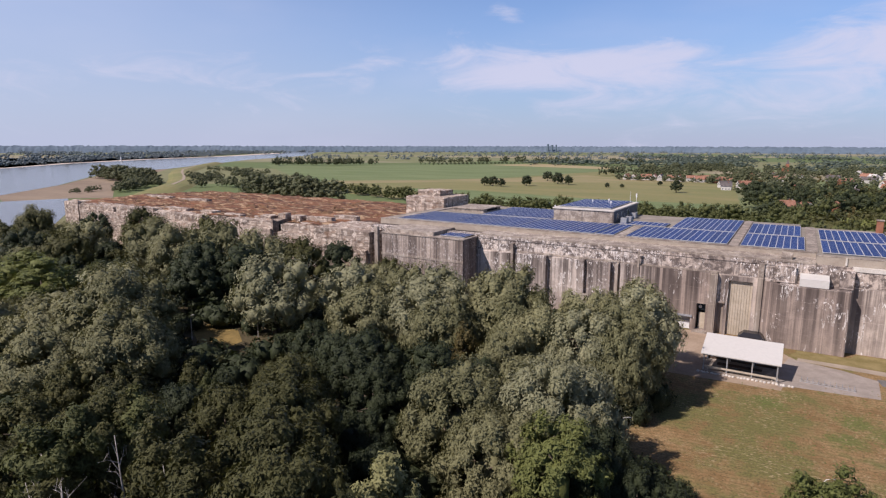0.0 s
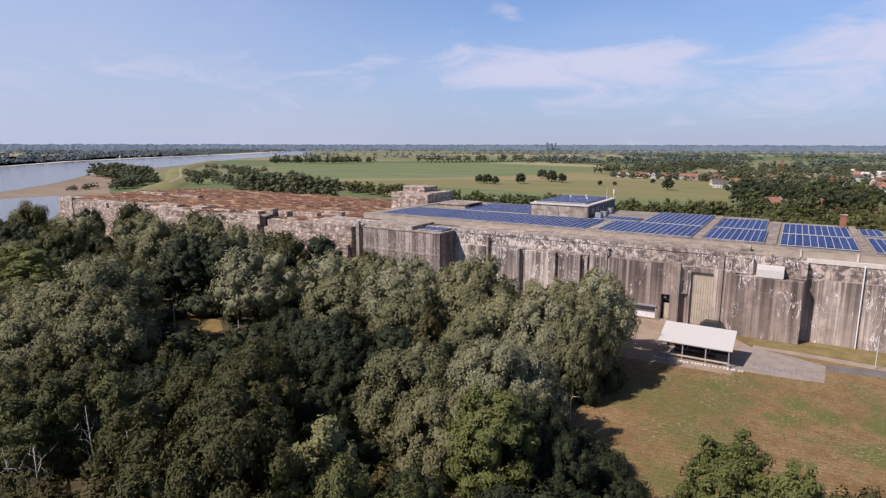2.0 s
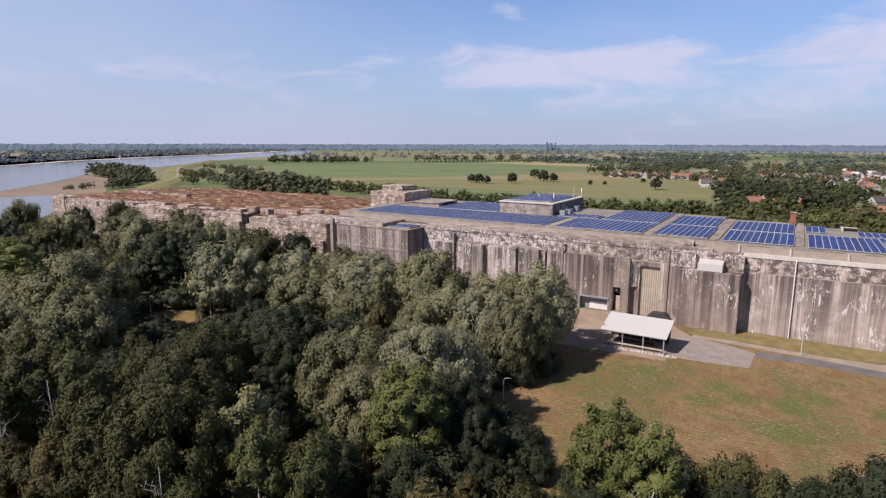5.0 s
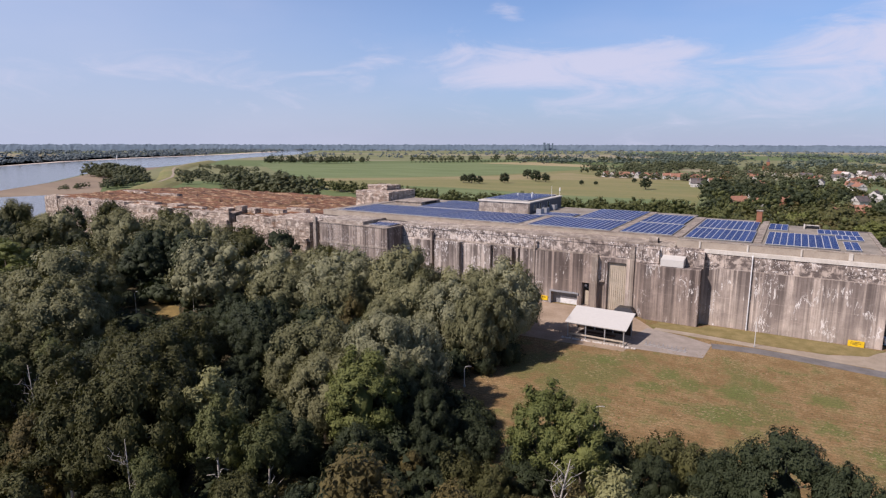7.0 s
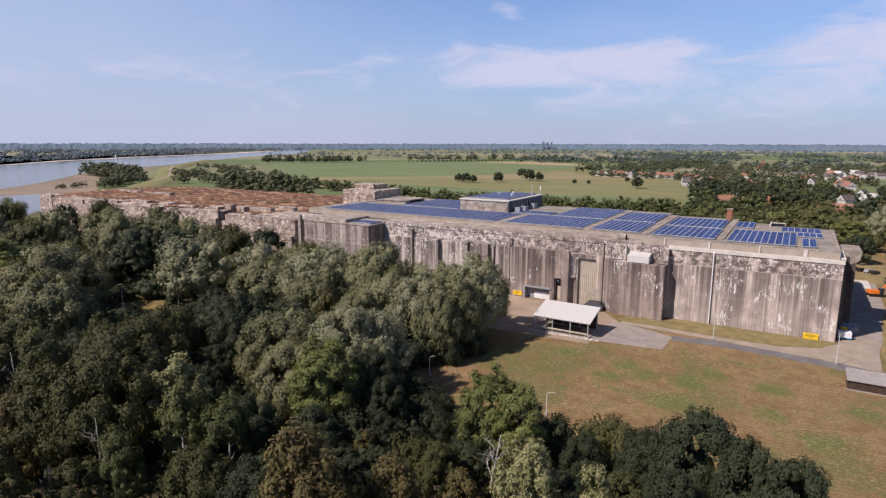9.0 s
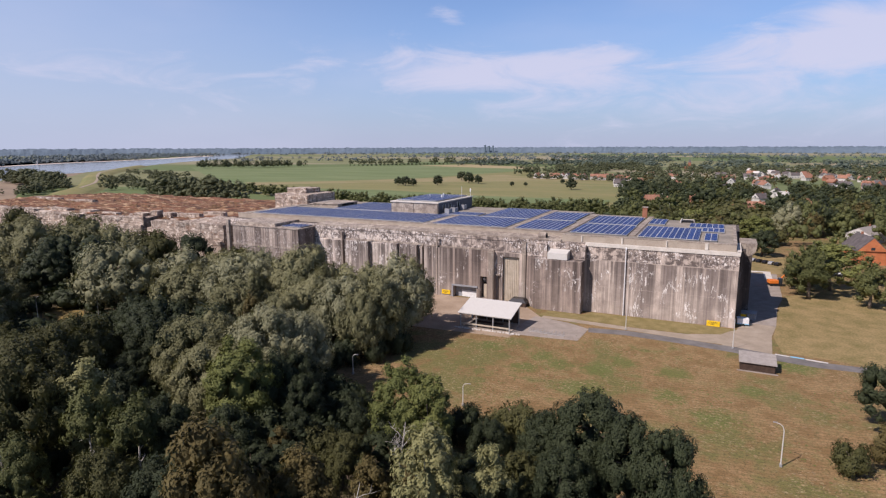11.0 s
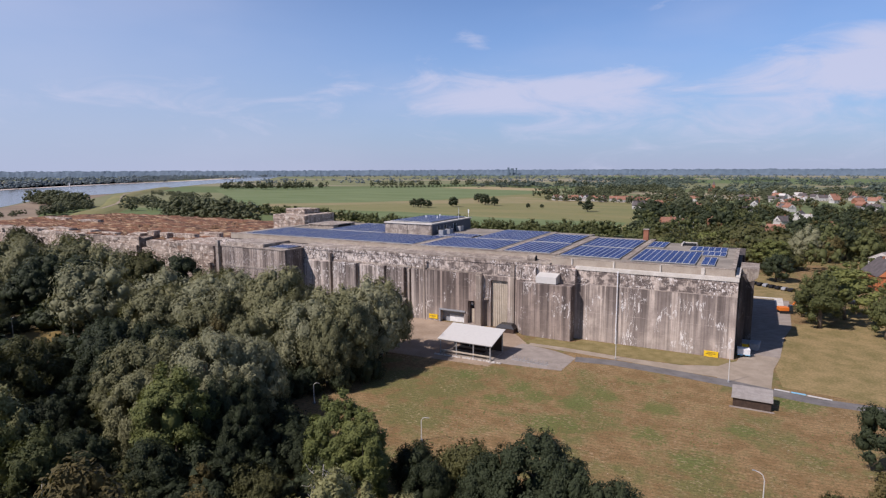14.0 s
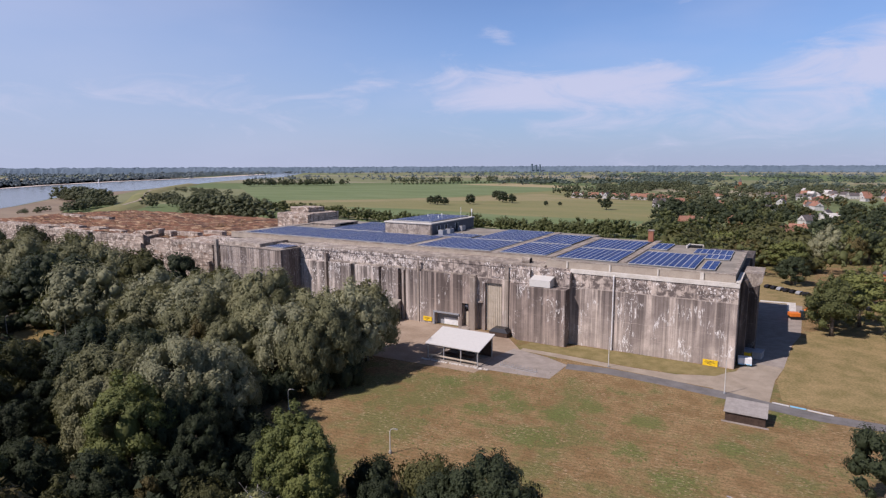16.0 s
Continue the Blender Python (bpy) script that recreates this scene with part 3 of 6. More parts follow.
build_ground()
sheet("meadow", [(-1280, 925), (-640, 425), (-555, 470), (-480, 640), (-400, 1040), (-425, 1130), (-780, 1250), (-1040, 1030)], 0.06, "meadow", "wide green mown meadow behind the hedgerow", category="meadow")
sheet("pasture", [(-640, 420), (-560, 345), (-400, 295), (-300, 285), (-90, 280), (-100, 410), (-133, 735), (-270, 765), (-400, 1035), (-478, 632)], 0.10, "pasture", "dry yellow-green pasture behind the bunker", category="pasture")
sheet("stubble_field", [(-660, 480), (-600, 440), (-480, 560), (-330, 640), (-210, 700), (-150, 735), (-270, 765), (-380, 850), (-450, 700), (-560, 560)], 0.14, "hay", "pale mown strip along the green meadow", category="field")
sheet("meadow_green_strip", [(-330, 300), (-95, 290), (-105, 400), (-240, 400), (-380, 430), (-480, 420)], 0.15, "meadow", "green strip of grass behind the hedgerow", category="meadow")
sheet("stubble_field", [(-780, 1252), (-425, 1132), (-400, 1230), (-700, 1420)], 0.12, "stubble", "pale stubble field beyond the meadow", category="field")
sheet("river", [(-3000, -1400), (-1400, -350), (-760, 98), (-880, 215), (-1190, 455), (-1240, 610), (-1750, 1275), (-2140, 1960), (-3300, 3300), (-3500, 3200),
                (-2900, 2500), (-2330, 1650), (-2060, 1065), (-1810, 690), (-1565, 430), (-2200, -250), (-3600, -1300)], 0.16, "water", "broad grey-blue river with a light ripple", category="river")
ribbon("far_beach", [(-2300, -300), (-1580, 440), (-1825, 700), (-2075, 1075), (-2345, 1660), (-2900, 2500)], [40, 34, 36, 44, 60, 80], 0.2, "beach", "pale sandy beach on the far river bank", "beach")
sheet("mud_bank", [(-760, 98), (-688, 75), (-670, 128), (-640, 150), (-780, 232), (-905, 318), (-1130, 520), (-1235, 612), (-1195, 470), (-885, 222)], 0.12, "bank", "brown muddy bank beside the river", category="river bank")
sheet("basin_water", [(-760, 60), (-690, 72), (-672, 124), (-560, 70), (-445, -2), (-440, -40), (-520, -75), (-760, -160)], 0.14, "water", "still water of the basin below the bunker", category="water")


def mound(name, line, width, height, mat, label, category, kind="structure", seed=1, rough=0.0, step=None, cut=6):
    """A long bank with a rounded section; rough makes its top uneven."""
    rng = random.Random(seed)
    pts = [Vector((*p, 0)) for p in line]
    if step:
        fine = []
        for a, b in zip(pts, pts[1:]):
            k = max(1, int((b - a).length / step))
            fine += [a.lerp(b, i / k) for i in range(k)]
        pts = fine + [pts[-1]]
    bm = bmesh.new()
    last = None
    for i, p in enumerate(pts):
        d = (pts[min(i + 1, len(pts) - 1)] - pts[max(i - 1, 0)]).normalized()
        nrm = Vector((-d.y, d.x, 0))
        row = []
        for k in range(cut + 1):
            a = k / cut * 2 - 1
            h = height * (1 - abs(a) ** 2.4) * min(1.0, i / 3, (len(pts) - 1 - i) / 3)
            if rough and 0 < k < cut:
                h *= 1 + rough * rng.uniform(-1, 1)
            o = rng.uniform(-1, 1) * rough * width * 0.06
            q = p + nrm * (a * width / 2 + o) + d * o
            row.append(bm.verts.new((q.x, q.y, -0.2 if k in (0, cut) else h)))
        if last:
            for k in range(cut):
                bm.faces.new((last[k], last[k + 1], row[k + 1], row[k]))
        last = row
    return tagged(new(name, mesh_of(name, bm, mat)), label, category, kind=kind)


mound("dyke", [(-640, 190), (-710, 262), (-790, 335), (-880, 400), (-1000, 480), (-1110, 560), (-1260, 700), (-1500, 950)], 46, 4.5, "pasture", "grassy river dyke with a track", "dyke", step=20)
ribbon("dyke_track", [(-715, 267), (-790, 335), (-880, 400), (-1000, 480), (-1110, 560), (-1260, 700)], 4, 4.62, "sand", "pale track along the dyke", "track")

# roads and yard at the foot of the bunker
sheet("yard", [(-112, -1), (-112, -30), (-90, -38), (-57, -36), (-54, -13), (-64, -1)], 0.02, "earth", "beaten earth yard before the bunker gate", category="yard")
sheet("paving", [(-57.5, -34), (-54.5, -32.2), (-46, -31.4), (-38.8, -30.4), (-38.2, -18.6), (-45, -15.2), (-56, -12.5), (-58, -24)], 0.05, "paving", "worn grey paving beside the shelter", category="paving")
ribbon("asphalt_road", [(-38.1, -19.6), (-28, -17.8), (-14, -18.6), (0, -20.3), (9, -22.2), (18, -23.6), (28, -23), (45, -24), (80, -30)], [4.2, 4.4, 4.4, 4.6, 4.6, 4.2, 4, 4, 4], 0.06, "asphalt", "narrow grey asphalt road along the bunker", "road")
ribbon("sandy_track", [(-54, -11.6), (-40, -12.6), (-24, -13.6), (-12, -14.0), (-4, -12.6), (3, -9.5)], [3, 3, 3.2, 5, 9, 15], 0.034, "sand", "pale sandy track beside the asphalt road", "track")
sheet("sandy_corner", [(-3, -17.5), (8.6, -20.4), (9.4, -4), (11.2, 7), (2, 7.5), (0.7, -1.6), (-5, -8)], 0.042, "sand", "sandy turning place at the bunker's corner", category="track")
sheet("end_lane", [(2, 7.6), (11.2, 7.1), (13, 30), (15.5, 44), (16.5, 88), (0.5, 88), (0.5, 20)], 0.046, "paving", "grey paved lane along the bunker's end", category="lane")
sheet("kerb_ramp", [(2.5, 88.6), (11.6, 89.6), (11.6, 77), (14.4, 77), (14.4, 92.2), (2.5, 91)], 0.09, "trim", "pale concrete kerb round the rear yard", category="kerb")
sheet("rear_lawn", [(0.5, 88.1), (16.5, 88.1), (32, 96), (30, 130), (0.5, 150), (-14, 120)], 0.035, "lawn", "dry grass behind the bunker's end", category="lawn")
sheet("lawn", [(11, -17), (80, -26), (90, 60), (60, 84), (36, 74), (15.8, 46), (13.4, 30), (11, 6), (9.8, -4)], 0.03, "lawn", "dry yellow-green lawn beside the lane", category="lawn")
sheet("grass_verge", [(-56, -11.0), (-54, -5), (-43, -4.6), (-41, -0.6), (-2, -0.6), (-1, -3.4), (-3.5, -8.0), (-12, -10.6), (-24, -11.6), (-40, -10.8)], 0.05, "verge", "dry grass verge at the foot of the wall", category="verge")
for a, b, mat in (((9.2, -19.7), (12.4, -20.1), "sheet"), ((12.6, -20.0), (15.6, -20.3), "blue"), ((15.8, -20.5), (20.5, -21.3), "sheet")):
    ribbon("kerb_strip", [a, b], 0.5, 0.16, mat, "low pale boards laid beside the road", "boards")
sheet("woodland_floor", [(-460, -6), (-400, -140), (-200, -200), (-90, -200), (-40, -170), (-5, -130), (2, -108), (-30, -100), (-68, -104), (-84, -90), (-90, -50), (-114, -34), (-114, -6)], 0.015, "shade", "dark brown ground under the trees", category="woodland floor")
sheet("clearing", [(-204, -70), (-201, -77), (-192, -82), (-182, -83), (-183, -75), (-192, -69)], 0.06, "glade", "sunlit grassy clearing among the trees", category="clearing")

# ---- bunker, the roofed half ----
bunker = thing("bunker", "huge weathered grey concrete bunker with a flat roof", "bunker", (0, 0, 0))
TOP, ROOF, EAST = 22.2, 24.3, 0.0
GATE, GARAGE, DOOR, HATCH = (-71.8, -65.9, 0, 15.7), (-89.8, -80.9, 0, 4.1), (-79.5, -77.1, 0.6, 8.3), (-74.3, -72.7, 0, 9.0)


def build_bunker():
    bm = bmesh.new()
    wall_cells(bm, -197, EAST, 0, TOP, 0.0, 4.0, [GATE, GARAGE, DOOR, HATCH])
    part("front_wall", bm, "wall", bunker)
    bm = bmesh.new()
    prism(bm, [(-0.02, 4.01), (-0.02, 49), (-14, 49), (-14, 56), (-33, 56), (-33, 64), (-55, 64), (-55, 72), (-197, 72), (-197, 4.01)], 0, TOP - 0.02)
    part("body", bm, "end_shade", bunker, "concrete body coloured dark for its shaded end")
    # roof slab, set back from the wall's top
    bm = bmesh.new()
    prism(bm, [(-197, 6.4), (-52, 6.4), (-52, 1.6), (-1.2, 1.6), (-1.2, 48.4), (-14.6, 48.4), (-14.6, 55.4), (-33.6, 55.4), (-33.6, 63.4), (-55.6, 63.4), (-55.6, 71.4), (-197, 71.4)], TOP - 0.02, ROOF)
    part("roof", bm, "roof", bunker)
    # coping along the wall's top and the edge of the roof
    boxes("coping", [(-44, 0.15, -0.22, 1.1, TOP - 0.85, TOP + 0.2)], "trim", bunker, "pale coping along the wall top")
    bm = bmesh.new()
    v = box(bm, -150, -52, -0.1, 6.2, TOP, TOP + 0.5)
    for q in v:
        if q.co.z > TOP + 0.4 and q.co.y > 1:
            q.co.z += 0.5
    part("ledge", bm, "clean", bunker, "broad pale concrete ledge below the roof")
    boxes("ledge_face", [(-150, -61.2, -0.2, -0.01, 21.2, TOP - 0.01)], "wall", bunker, "stained proud face under the ledge")
    boxes("fascia", [(-52, -1.0, 1.25, 1.6, TOP + 0.02, ROOF + 0.1)], "fascia", bunker, "buff boarded fascia at the roof edge")
    boxes("fascia", [(-197, -52, 6.1, 6.4, TOP + 0.1, ROOF + 0.1)], "fascia", bunker)
    for x in (-45.5, -33, -20, -9.2):
        boxes("fascia_post", [(x - 0.2, x + 0.2 + (0.5 if x == -9.2 else 0), 0.9, 1.24, TOP + 0.3, ROOF + 0.12)], "trim", bunker, "pale post on the fascia")
    boxes("roof_edge", [(-52, -1.0, 1.2, 2.1, ROOF + 0.02, ROOF + 0.24)], "clean", bunker)
    boxes("roof_edge", [(-197, -52, 6.0, 7.0, ROOF + 0.02, ROOF + 0.26)], "clean", bunker)
    boxes("roof_edge", [(-1.9, -0.9, 2.11, 48.4, ROOF + 0.02, ROOF + 0.3)], "clean", bunker)
    # raised walkways over the roof
    for x0, x1, y1 in ((-32.0, -30.0, 62), (-54.2, -51.5, 62), (-73.4, -70.8, 70), (-106.0, -103.0, 35), (-193, -190.6, 60)):
        boxes("walkway", [(x0, x1, 7.3, y1, ROOF, ROOF + 0.3)], "clean", bunker, "pale concrete strip between the solar panels")
    # upper band of the wall, slightly proud
    boxes("wall_band", [(-135.9, -102, -0.35, -0.01, 17.5, 18.1), (-101.5, -74.8, -0.55, -0.01, 17.45, 17.9)], "clean", bunker)
    # cast panels standing out of the wall
    for x0, x1, z1, out in ((-148.5, -138.2, 17.0, 0.7), (-135.7, -125.0, 17.4, 1.5), (-123.4, -112.5, 17.4, 1.5), (-111.5, -104.3, 17.4, 1.5)):
        bm = bmesh.new()
        box(bm, x0, x1, -out, -0.01, 0, z1)
        bmesh.ops.bevel(bm, geom=bm.edges[:], offset=0.12, segments=1, affect="EDGES")
        part("wall_panel", bm, "panel", bunker, "streaked concrete wall panel")
    bm = bmesh.new()
    wall_cells(bm, -101.4, -74.9, 0, 17.4, -1.1, -0.01, [GARAGE, DOOR])
    part("wall_panel", bm, "panel", bunker, "streaked concrete wall panel")
    for x, w, z1 in ((-102.4, 0.7, 17.3), (-96.2, 0.55, 21.6), (-75.0, 0.8, 17.4), (-137.2, 0.8, 20.5)):
        boxes("pilaster", [(x - w / 2, x + w / 2, -1.45, -1.11 if -101 < x < -75.2 else -0.01, 0, z1)], "clean", bunker)
    # great buttress
    bm = bmesh.new()
    prism(bm, [(-63.4, -0.01), (-58.8, -4.2), (-44.0, -4.2), (-44.0, -0.01)], 0, 16.6)
    part("buttress", bm, "panel", bunker, "massive streaked concrete buttress")
    boxes("buttress_cap", [(-59.5, -44.0, -4.2, -0.01, 16.61, 16.8)], "wall", bunker)
    boxes("wall_band", [(-60.5, -56.2, -1.2, -0.01, 16.96, 21.3), (-46.6, -43.6, -2.0, -0.01, 16.96, 21.6), (-43.5, -0.3, -0.07, -0.01, 17.2, 17.6)], "wall", bunker)
    boxes("pilaster", [(-64.8, -63.5, -0.5, -0.01, 0, 21.5), (-76.4, -74.9, -1.6, -1.11, 0, 17.6)], "clean", bunker)
    # filled gate with its boards
    gate = boxes("gate", [(GATE[0], GATE[1], 1.0, 1.3, 0, GATE[3])], "gate", bunker, "tall bleached timber infill of the old gate")
    for k in range(9):
        x = GATE[0] + 0.25 + k * 0.65
        bm = bmesh.new()
        box(bm, x, x + 0.52, 0.86, 0.995, 0.05, GATE[3] - 0.3)
        part("board", bm, "gate", gate)
    boxes("gate_back", [(HATCH[0], HATCH[1], 0.7, 0.9, 0, HATCH[3])], "clean", bunker)
    boxes("lintel", [(-74.6, -72.4, -0.4, 0.7, 9.0, 9.5)], "clean", bunker)
    # garage opening
    boxes("garage_door", [(-89.7, -81.0, 0.6, 0.8, 0, 4.05)], "grey", bunker, "dark grey garage door")
    boxes("garage_panel", [(-87.0, -81.2, 0.35, 0.59, 0.1, 2.4)], "white", bunker, "white lower half of the garage door")
    boxes("garage_frame", [(-90.3, -80.5, -1.5, -1.11, 4.1, 4.6), (-90.3, -89.8, -1.4, -1.11, 0, 4.1)], "grey", bunker)
    boxes("doorway_back", [(-79.4, -77.2, 2.2, 2.4, 0.6, 8.2)], "dark", bunker)
    boxes("door", [(-78.9, -77.2, 0.3, 0.5, 0.7, 5.4)], "gate", bunker, "bleached door in the tall slot")
    boxes("window", [(-79.2, -77.4, 0.4, 0.5, 6.2, 7.9)], "window", bunker)
    bm = bmesh.new()
    bmesh.ops.create_circle(bm, cap_ends=True, segments=12, radius=0.45, matrix=pose(-78.6, 0.32, 7.1, 90))
    part("round_plate", bm, "white", bunker, "round white plate behind the window")
    for k in range(3):
        boxes("step", [(-80.2, -76.4, -2.4 + k * 0.4, -1.11, 0, 0.2 * (k + 1))], "clean", bunker)
    # end wall: overhanging head, recess and rim
    bm = bmesh.new()
    arc = [(0.0, 18.6), (2.2, 18.8), (3.8, 19.4), (4.6, 20.4), (4.9, 22.3), (4.9, 22.8), (0.0, 22.8)]
    a = [bm.verts.new((x, 16.0, z)) for x, z in arc]
    b = [bm.verts.new((x, 28.0, z)) for x, z in arc]
    bm.faces.new(a)
    bm.faces.new(b[::-1])
    for i in range(len(arc)):
        bm.faces.new((a[i], b[i], b[(i + 1) % len(arc)], a[(i + 1) % len(arc)]))
    part("overhang", bm, "clean", bunker, "rounded concrete head overhanging the end wall")
    # wing and piers take the concrete darkened to stand for shade
    boxes("rear_wing", [(-13.9, 0.6, 49.1, 69.2, 0, 22.1)], "end_shade", bunker, "shade-darkened concrete wing behind the end wall")
    boxes("end_pier", [(0.0, 1.7, 8.0, 10.6, 0, 22.0)], "end_shade", bunker)
    boxes("end_pier", [(0.0, 3.8, 16.1, 29.0, 0, 19.6)], "end_shade", bunker)
    boxes("end_coping", [(-0.8, 0.3, 0, 16, TOP + 0.36, TOP + 0.7)], "trim", bunker)
    # downpipe
    bm = bmesh.new()
    tube(bm, [(-31.4, -0.5, 0.1), (-31.4, -0.5, 21.2), (-31.4, 0.4, 22.4)], [0.16, 0.16, 0.16], 8)
    part("downpipe", bm, "white", bunker, "pale downpipe on the wall")


build_bunker()


def build_penthouse():
    ob = thing("penthouse", "pale concrete plant house on the bunker roof", "plant house", (0, 0, ROOF))
    boxes("wall", [(-137, -114.2, 36.3, 73.5, 0, 4.5)], "clean", ob)
    boxes("roof", [(-137.4, -113.8, 35.9, 73.9, 4.51, 4.95)], "trim", ob)
    for x in (-126.4, -115.0):
        boxes("corner_strip", [(x, x + 0.5, 36.1, 36.29, 0, 4.4)], "clean", ob)
    solar_block(-136, -116, 39, 72, ROOF + 4.95)
    for y in (41, 47, 56):
        w = boxes("window", [(-114.11, -114.06, y, y + 2.2, 1.4, 3.4)], "window", ob)
        for f in (y - 0.15, y + 2.2):
            boxes("frame", [(-114.11, -114.0, f, f + 0.15, 1.2, 3.6)], "white", w)
    # thin sheet added to give this side its shade as a dark colour
    boxes("shade_sheet", [(-114.195, -114.12, 37.2, 73.2, 0.05, 4.4)], "side_shade", ob, "added dark blue-grey sheet for the shaded side")
    boxes("door", [(-114.11, -114.03, 51.2, 53.0, 0, 2.4)], "grey", ob, "grey metal door")
    for x, y, h in ((-114.6, 62, 5.2), (-114.5, 72, 3.6), (-122, 58, 2.2), (-119, 50, 2.0), (-128, 56, 1.7), (-146, 62, 3.0)):
        mast = thing("antenna_mast", "thin white antenna mast on the roof", "antenna", (x, y, ROOF + (4.95 if x > -140 else 0)), group="roof antennas")
        bm = bmesh.new()
        tube(bm, [(0, 0, 0), (0, 0, h)], [0.1, 0.07], 6)
        part("pole", bm, "white", mast)
        boxes("base_plate", [(-0.35, 0.35, -0.35, 0.35, 0, 0.06)], "steel", mast)
        if h < 4:
            boxes("aerial", [(-0.22, 0.22, -0.15, 0.15, h * 0.6, h * 1.02)], "white", mast)
    for x, y in ((-111, 40), (-110.5, 45), (-112, 58)):
        unit = thing("air_unit", "blue-grey cooling unit beside the plant house", "cooling unit", (x, y, ROOF), group="cooling units")
        boxes("casing", [(-1.1, 1.1, -1.6, 1.6, 0.2, 2.3)], "grey", unit, bevel=0.08)
        bm = bmesh.new()
        bmesh.ops.create_cone(bm, cap_ends=True, segments=14, radius1=0.8, radius2=0.8, depth=0.16, matrix=pose(0, 0, 2.39))
        part("fan_ring", bm, "dark", unit)
        boxes("foot", [(-1, 1, -1.4, -1.2, 0, 0.2), (-1, 1, 1.2, 1.4, 0, 0.2)], "steel", unit)


def build_roof_things():
    slab = thing("roof_slab", "low flat-roofed concrete hut on the roof", "roof hut", (-178, 50, ROOF))
    boxes("wall", [(-7.5, 7, -6.5, 10, 0, 1.3)], "clean", slab)
    boxes("roof", [(-8, 7.5, -7, 10.5, 1.31, 1.6)], "clean", slab)
    boxes("opening", [(7.01, 7.06, -3, 7, 0.3, 1.1)], "dark", slab)
    ch = thing("chimney", "square red-brown brick chimney on the roof", "chimney", (-33.5, 60.5, ROOF))
    boxes("shaft", [(-0.9, 0.9, -0.9, 0.9, 0, 4.0)], "brick", ch)
    boxes("cap", [(-1.1, 1.1, -1.1, 1.1, 4.01, 4.3)], "clean", ch)
    hat = thing("roof_hatch", "dark open roof hatch with a white rim", "roof hatch", (-16.5, 51.5, ROOF))
    boxes("rim", [(-3.0, -2.6, -4, 3.6, 0, 0.9), (-2.59, 1.6, 3.2, 3.6, 0, 0.7)], "trim", hat)
    boxes("lid", [(-2.4, 1.4, -1.8, 2.6, 0.0, 0.5)], "dark", hat)
    vent = thing("roof_vent", "hooded metal ventilation duct over the wall", "ventilation duct", (-52, 0, 16.97))
    bm = bmesh.new()
    v = box(bm, -3.2, 3.2, -4.0, 0.8, 0.0, 2.9)
    for q in v:
        if q.co.z > 1 and q.co.y < -1:
            q.co.z = 2.0
    part("casing", bm, "sheet", vent, "pale sheet-metal casing")
    cowl = thing("roof_cowl", "dark arched cowl at the edge of the roof", "cowl", (-58.6, 2.2, TOP + 0.3))
    bm = bmesh.new()
    bmesh.ops.create_cone(bm, cap_ends=True, segments=16, radius1=1.15, radius2=1.15, depth=2.6, matrix=pose(0, 0, 0.9, 0, 90))
    part("arch", bm, "clean", cowl)
    bm = bmesh.new()
    bmesh.ops.create_cone(bm, cap_ends=True, segments=16, radius1=1.0, radius2=1.0, depth=0.1, matrix=pose(1.32, 0, 0.9, 0, 90))
    part("mouth", bm, "dark", cowl)


build_roof_things()


def solar_block(x0, x1, y0, y1, z=ROOF, pitch=1.75, group="roof solar arrays"):
    """A block of panel strips that run away from the wall, each a slab with a pale frame, on two rails."""
    ob = thing("solar_array", "rows of blue solar panels with silver frames", "solar array", ((x0 + x1) / 2, (y0 + y1) / 2, z), group=group)
    n = max(1, round((x1 - x0) / pitch))
    w, d = (x1 - x0) / n, (y1 - y0) / 2
    key = (round(w, 2), round(d, 1))
    if key not in solar_block.made:
        bm = bmesh.new()
        for q in box(bm, -w / 2 + 0.06, w / 2 - 0.06, -d + 0.06, d - 0.06, 0.36, 0.4):
            q.co.z += 0.03 * q.co.x
        cells = mesh_of("panel", bm, "cells")
        bm = bmesh.new()
        for r in ((-w / 2, -w / 2 + 0.09, -d, d), (w / 2 - 0.09, w / 2, -d, d), (-w / 2 + 0.091, w / 2 - 0.091, -d, -d + 0.08), (-w / 2 + 0.091, w / 2 - 0.091, d - 0.08, d)):
            for q in box(bm, *r, 0.33, 0.44):
                q.co.z += 0.03 * q.co.x
        solar_block.made[key] = cells, mesh_of("panel_frame", bm, "sheet")
    cells, rim = solar_block.made[key]
    for k in range(n):
        a = new("panel", cells)
        a.parent, a.location = ob, (x0 + (k + 0.5) * w - (x0 + x1) / 2, 0, 0)
        b = new("panel_frame", rim)
        b.parent = a
    boxes("rail", [(-(x1 - x0) / 2, (x1 - x0) / 2, -d + 0.5, -d + 0.7, 0.0, 0.32)], "steel", ob)
    boxes("rail", [(-(x1 - x0) / 2, (x1 - x0) / 2, d - 0.7, d - 0.5, 0.0, 0.32)], "steel", ob)


solar_block.made = {}
for r in ((-29.0, -11.3, 4.8, 31.6), (-9.9, -6.3, 5.2, 21), (-29.6, -24.0, 38.0, 54), (-11.2, -4.4, 25, 34.4), (-15.7, -4.6, 34.8, 46),
          (-50.6, -32.4, 6.0, 29.6), (-50.6, -32.8, 31.2, 56), (-70.4, -54.6, 7.6, 33.6), (-70.4, -55.6, 35.2, 62),
          (-102.6, -73.8, 7.6, 33.6), (-94.0, -73.8, 35, 69),
          (-112.4, -106.4, 7.6, 34.4), (-140.8, -112.9, 7.6, 34.4), (-165.4, -141.3, 7.6, 34.4), (-189.9, -165.9, 7.6, 34.4), (-168, -138.2, 35.6, 68), (-112, -96, 36, 46)):
    solar_block(*r)


build_penthouse()


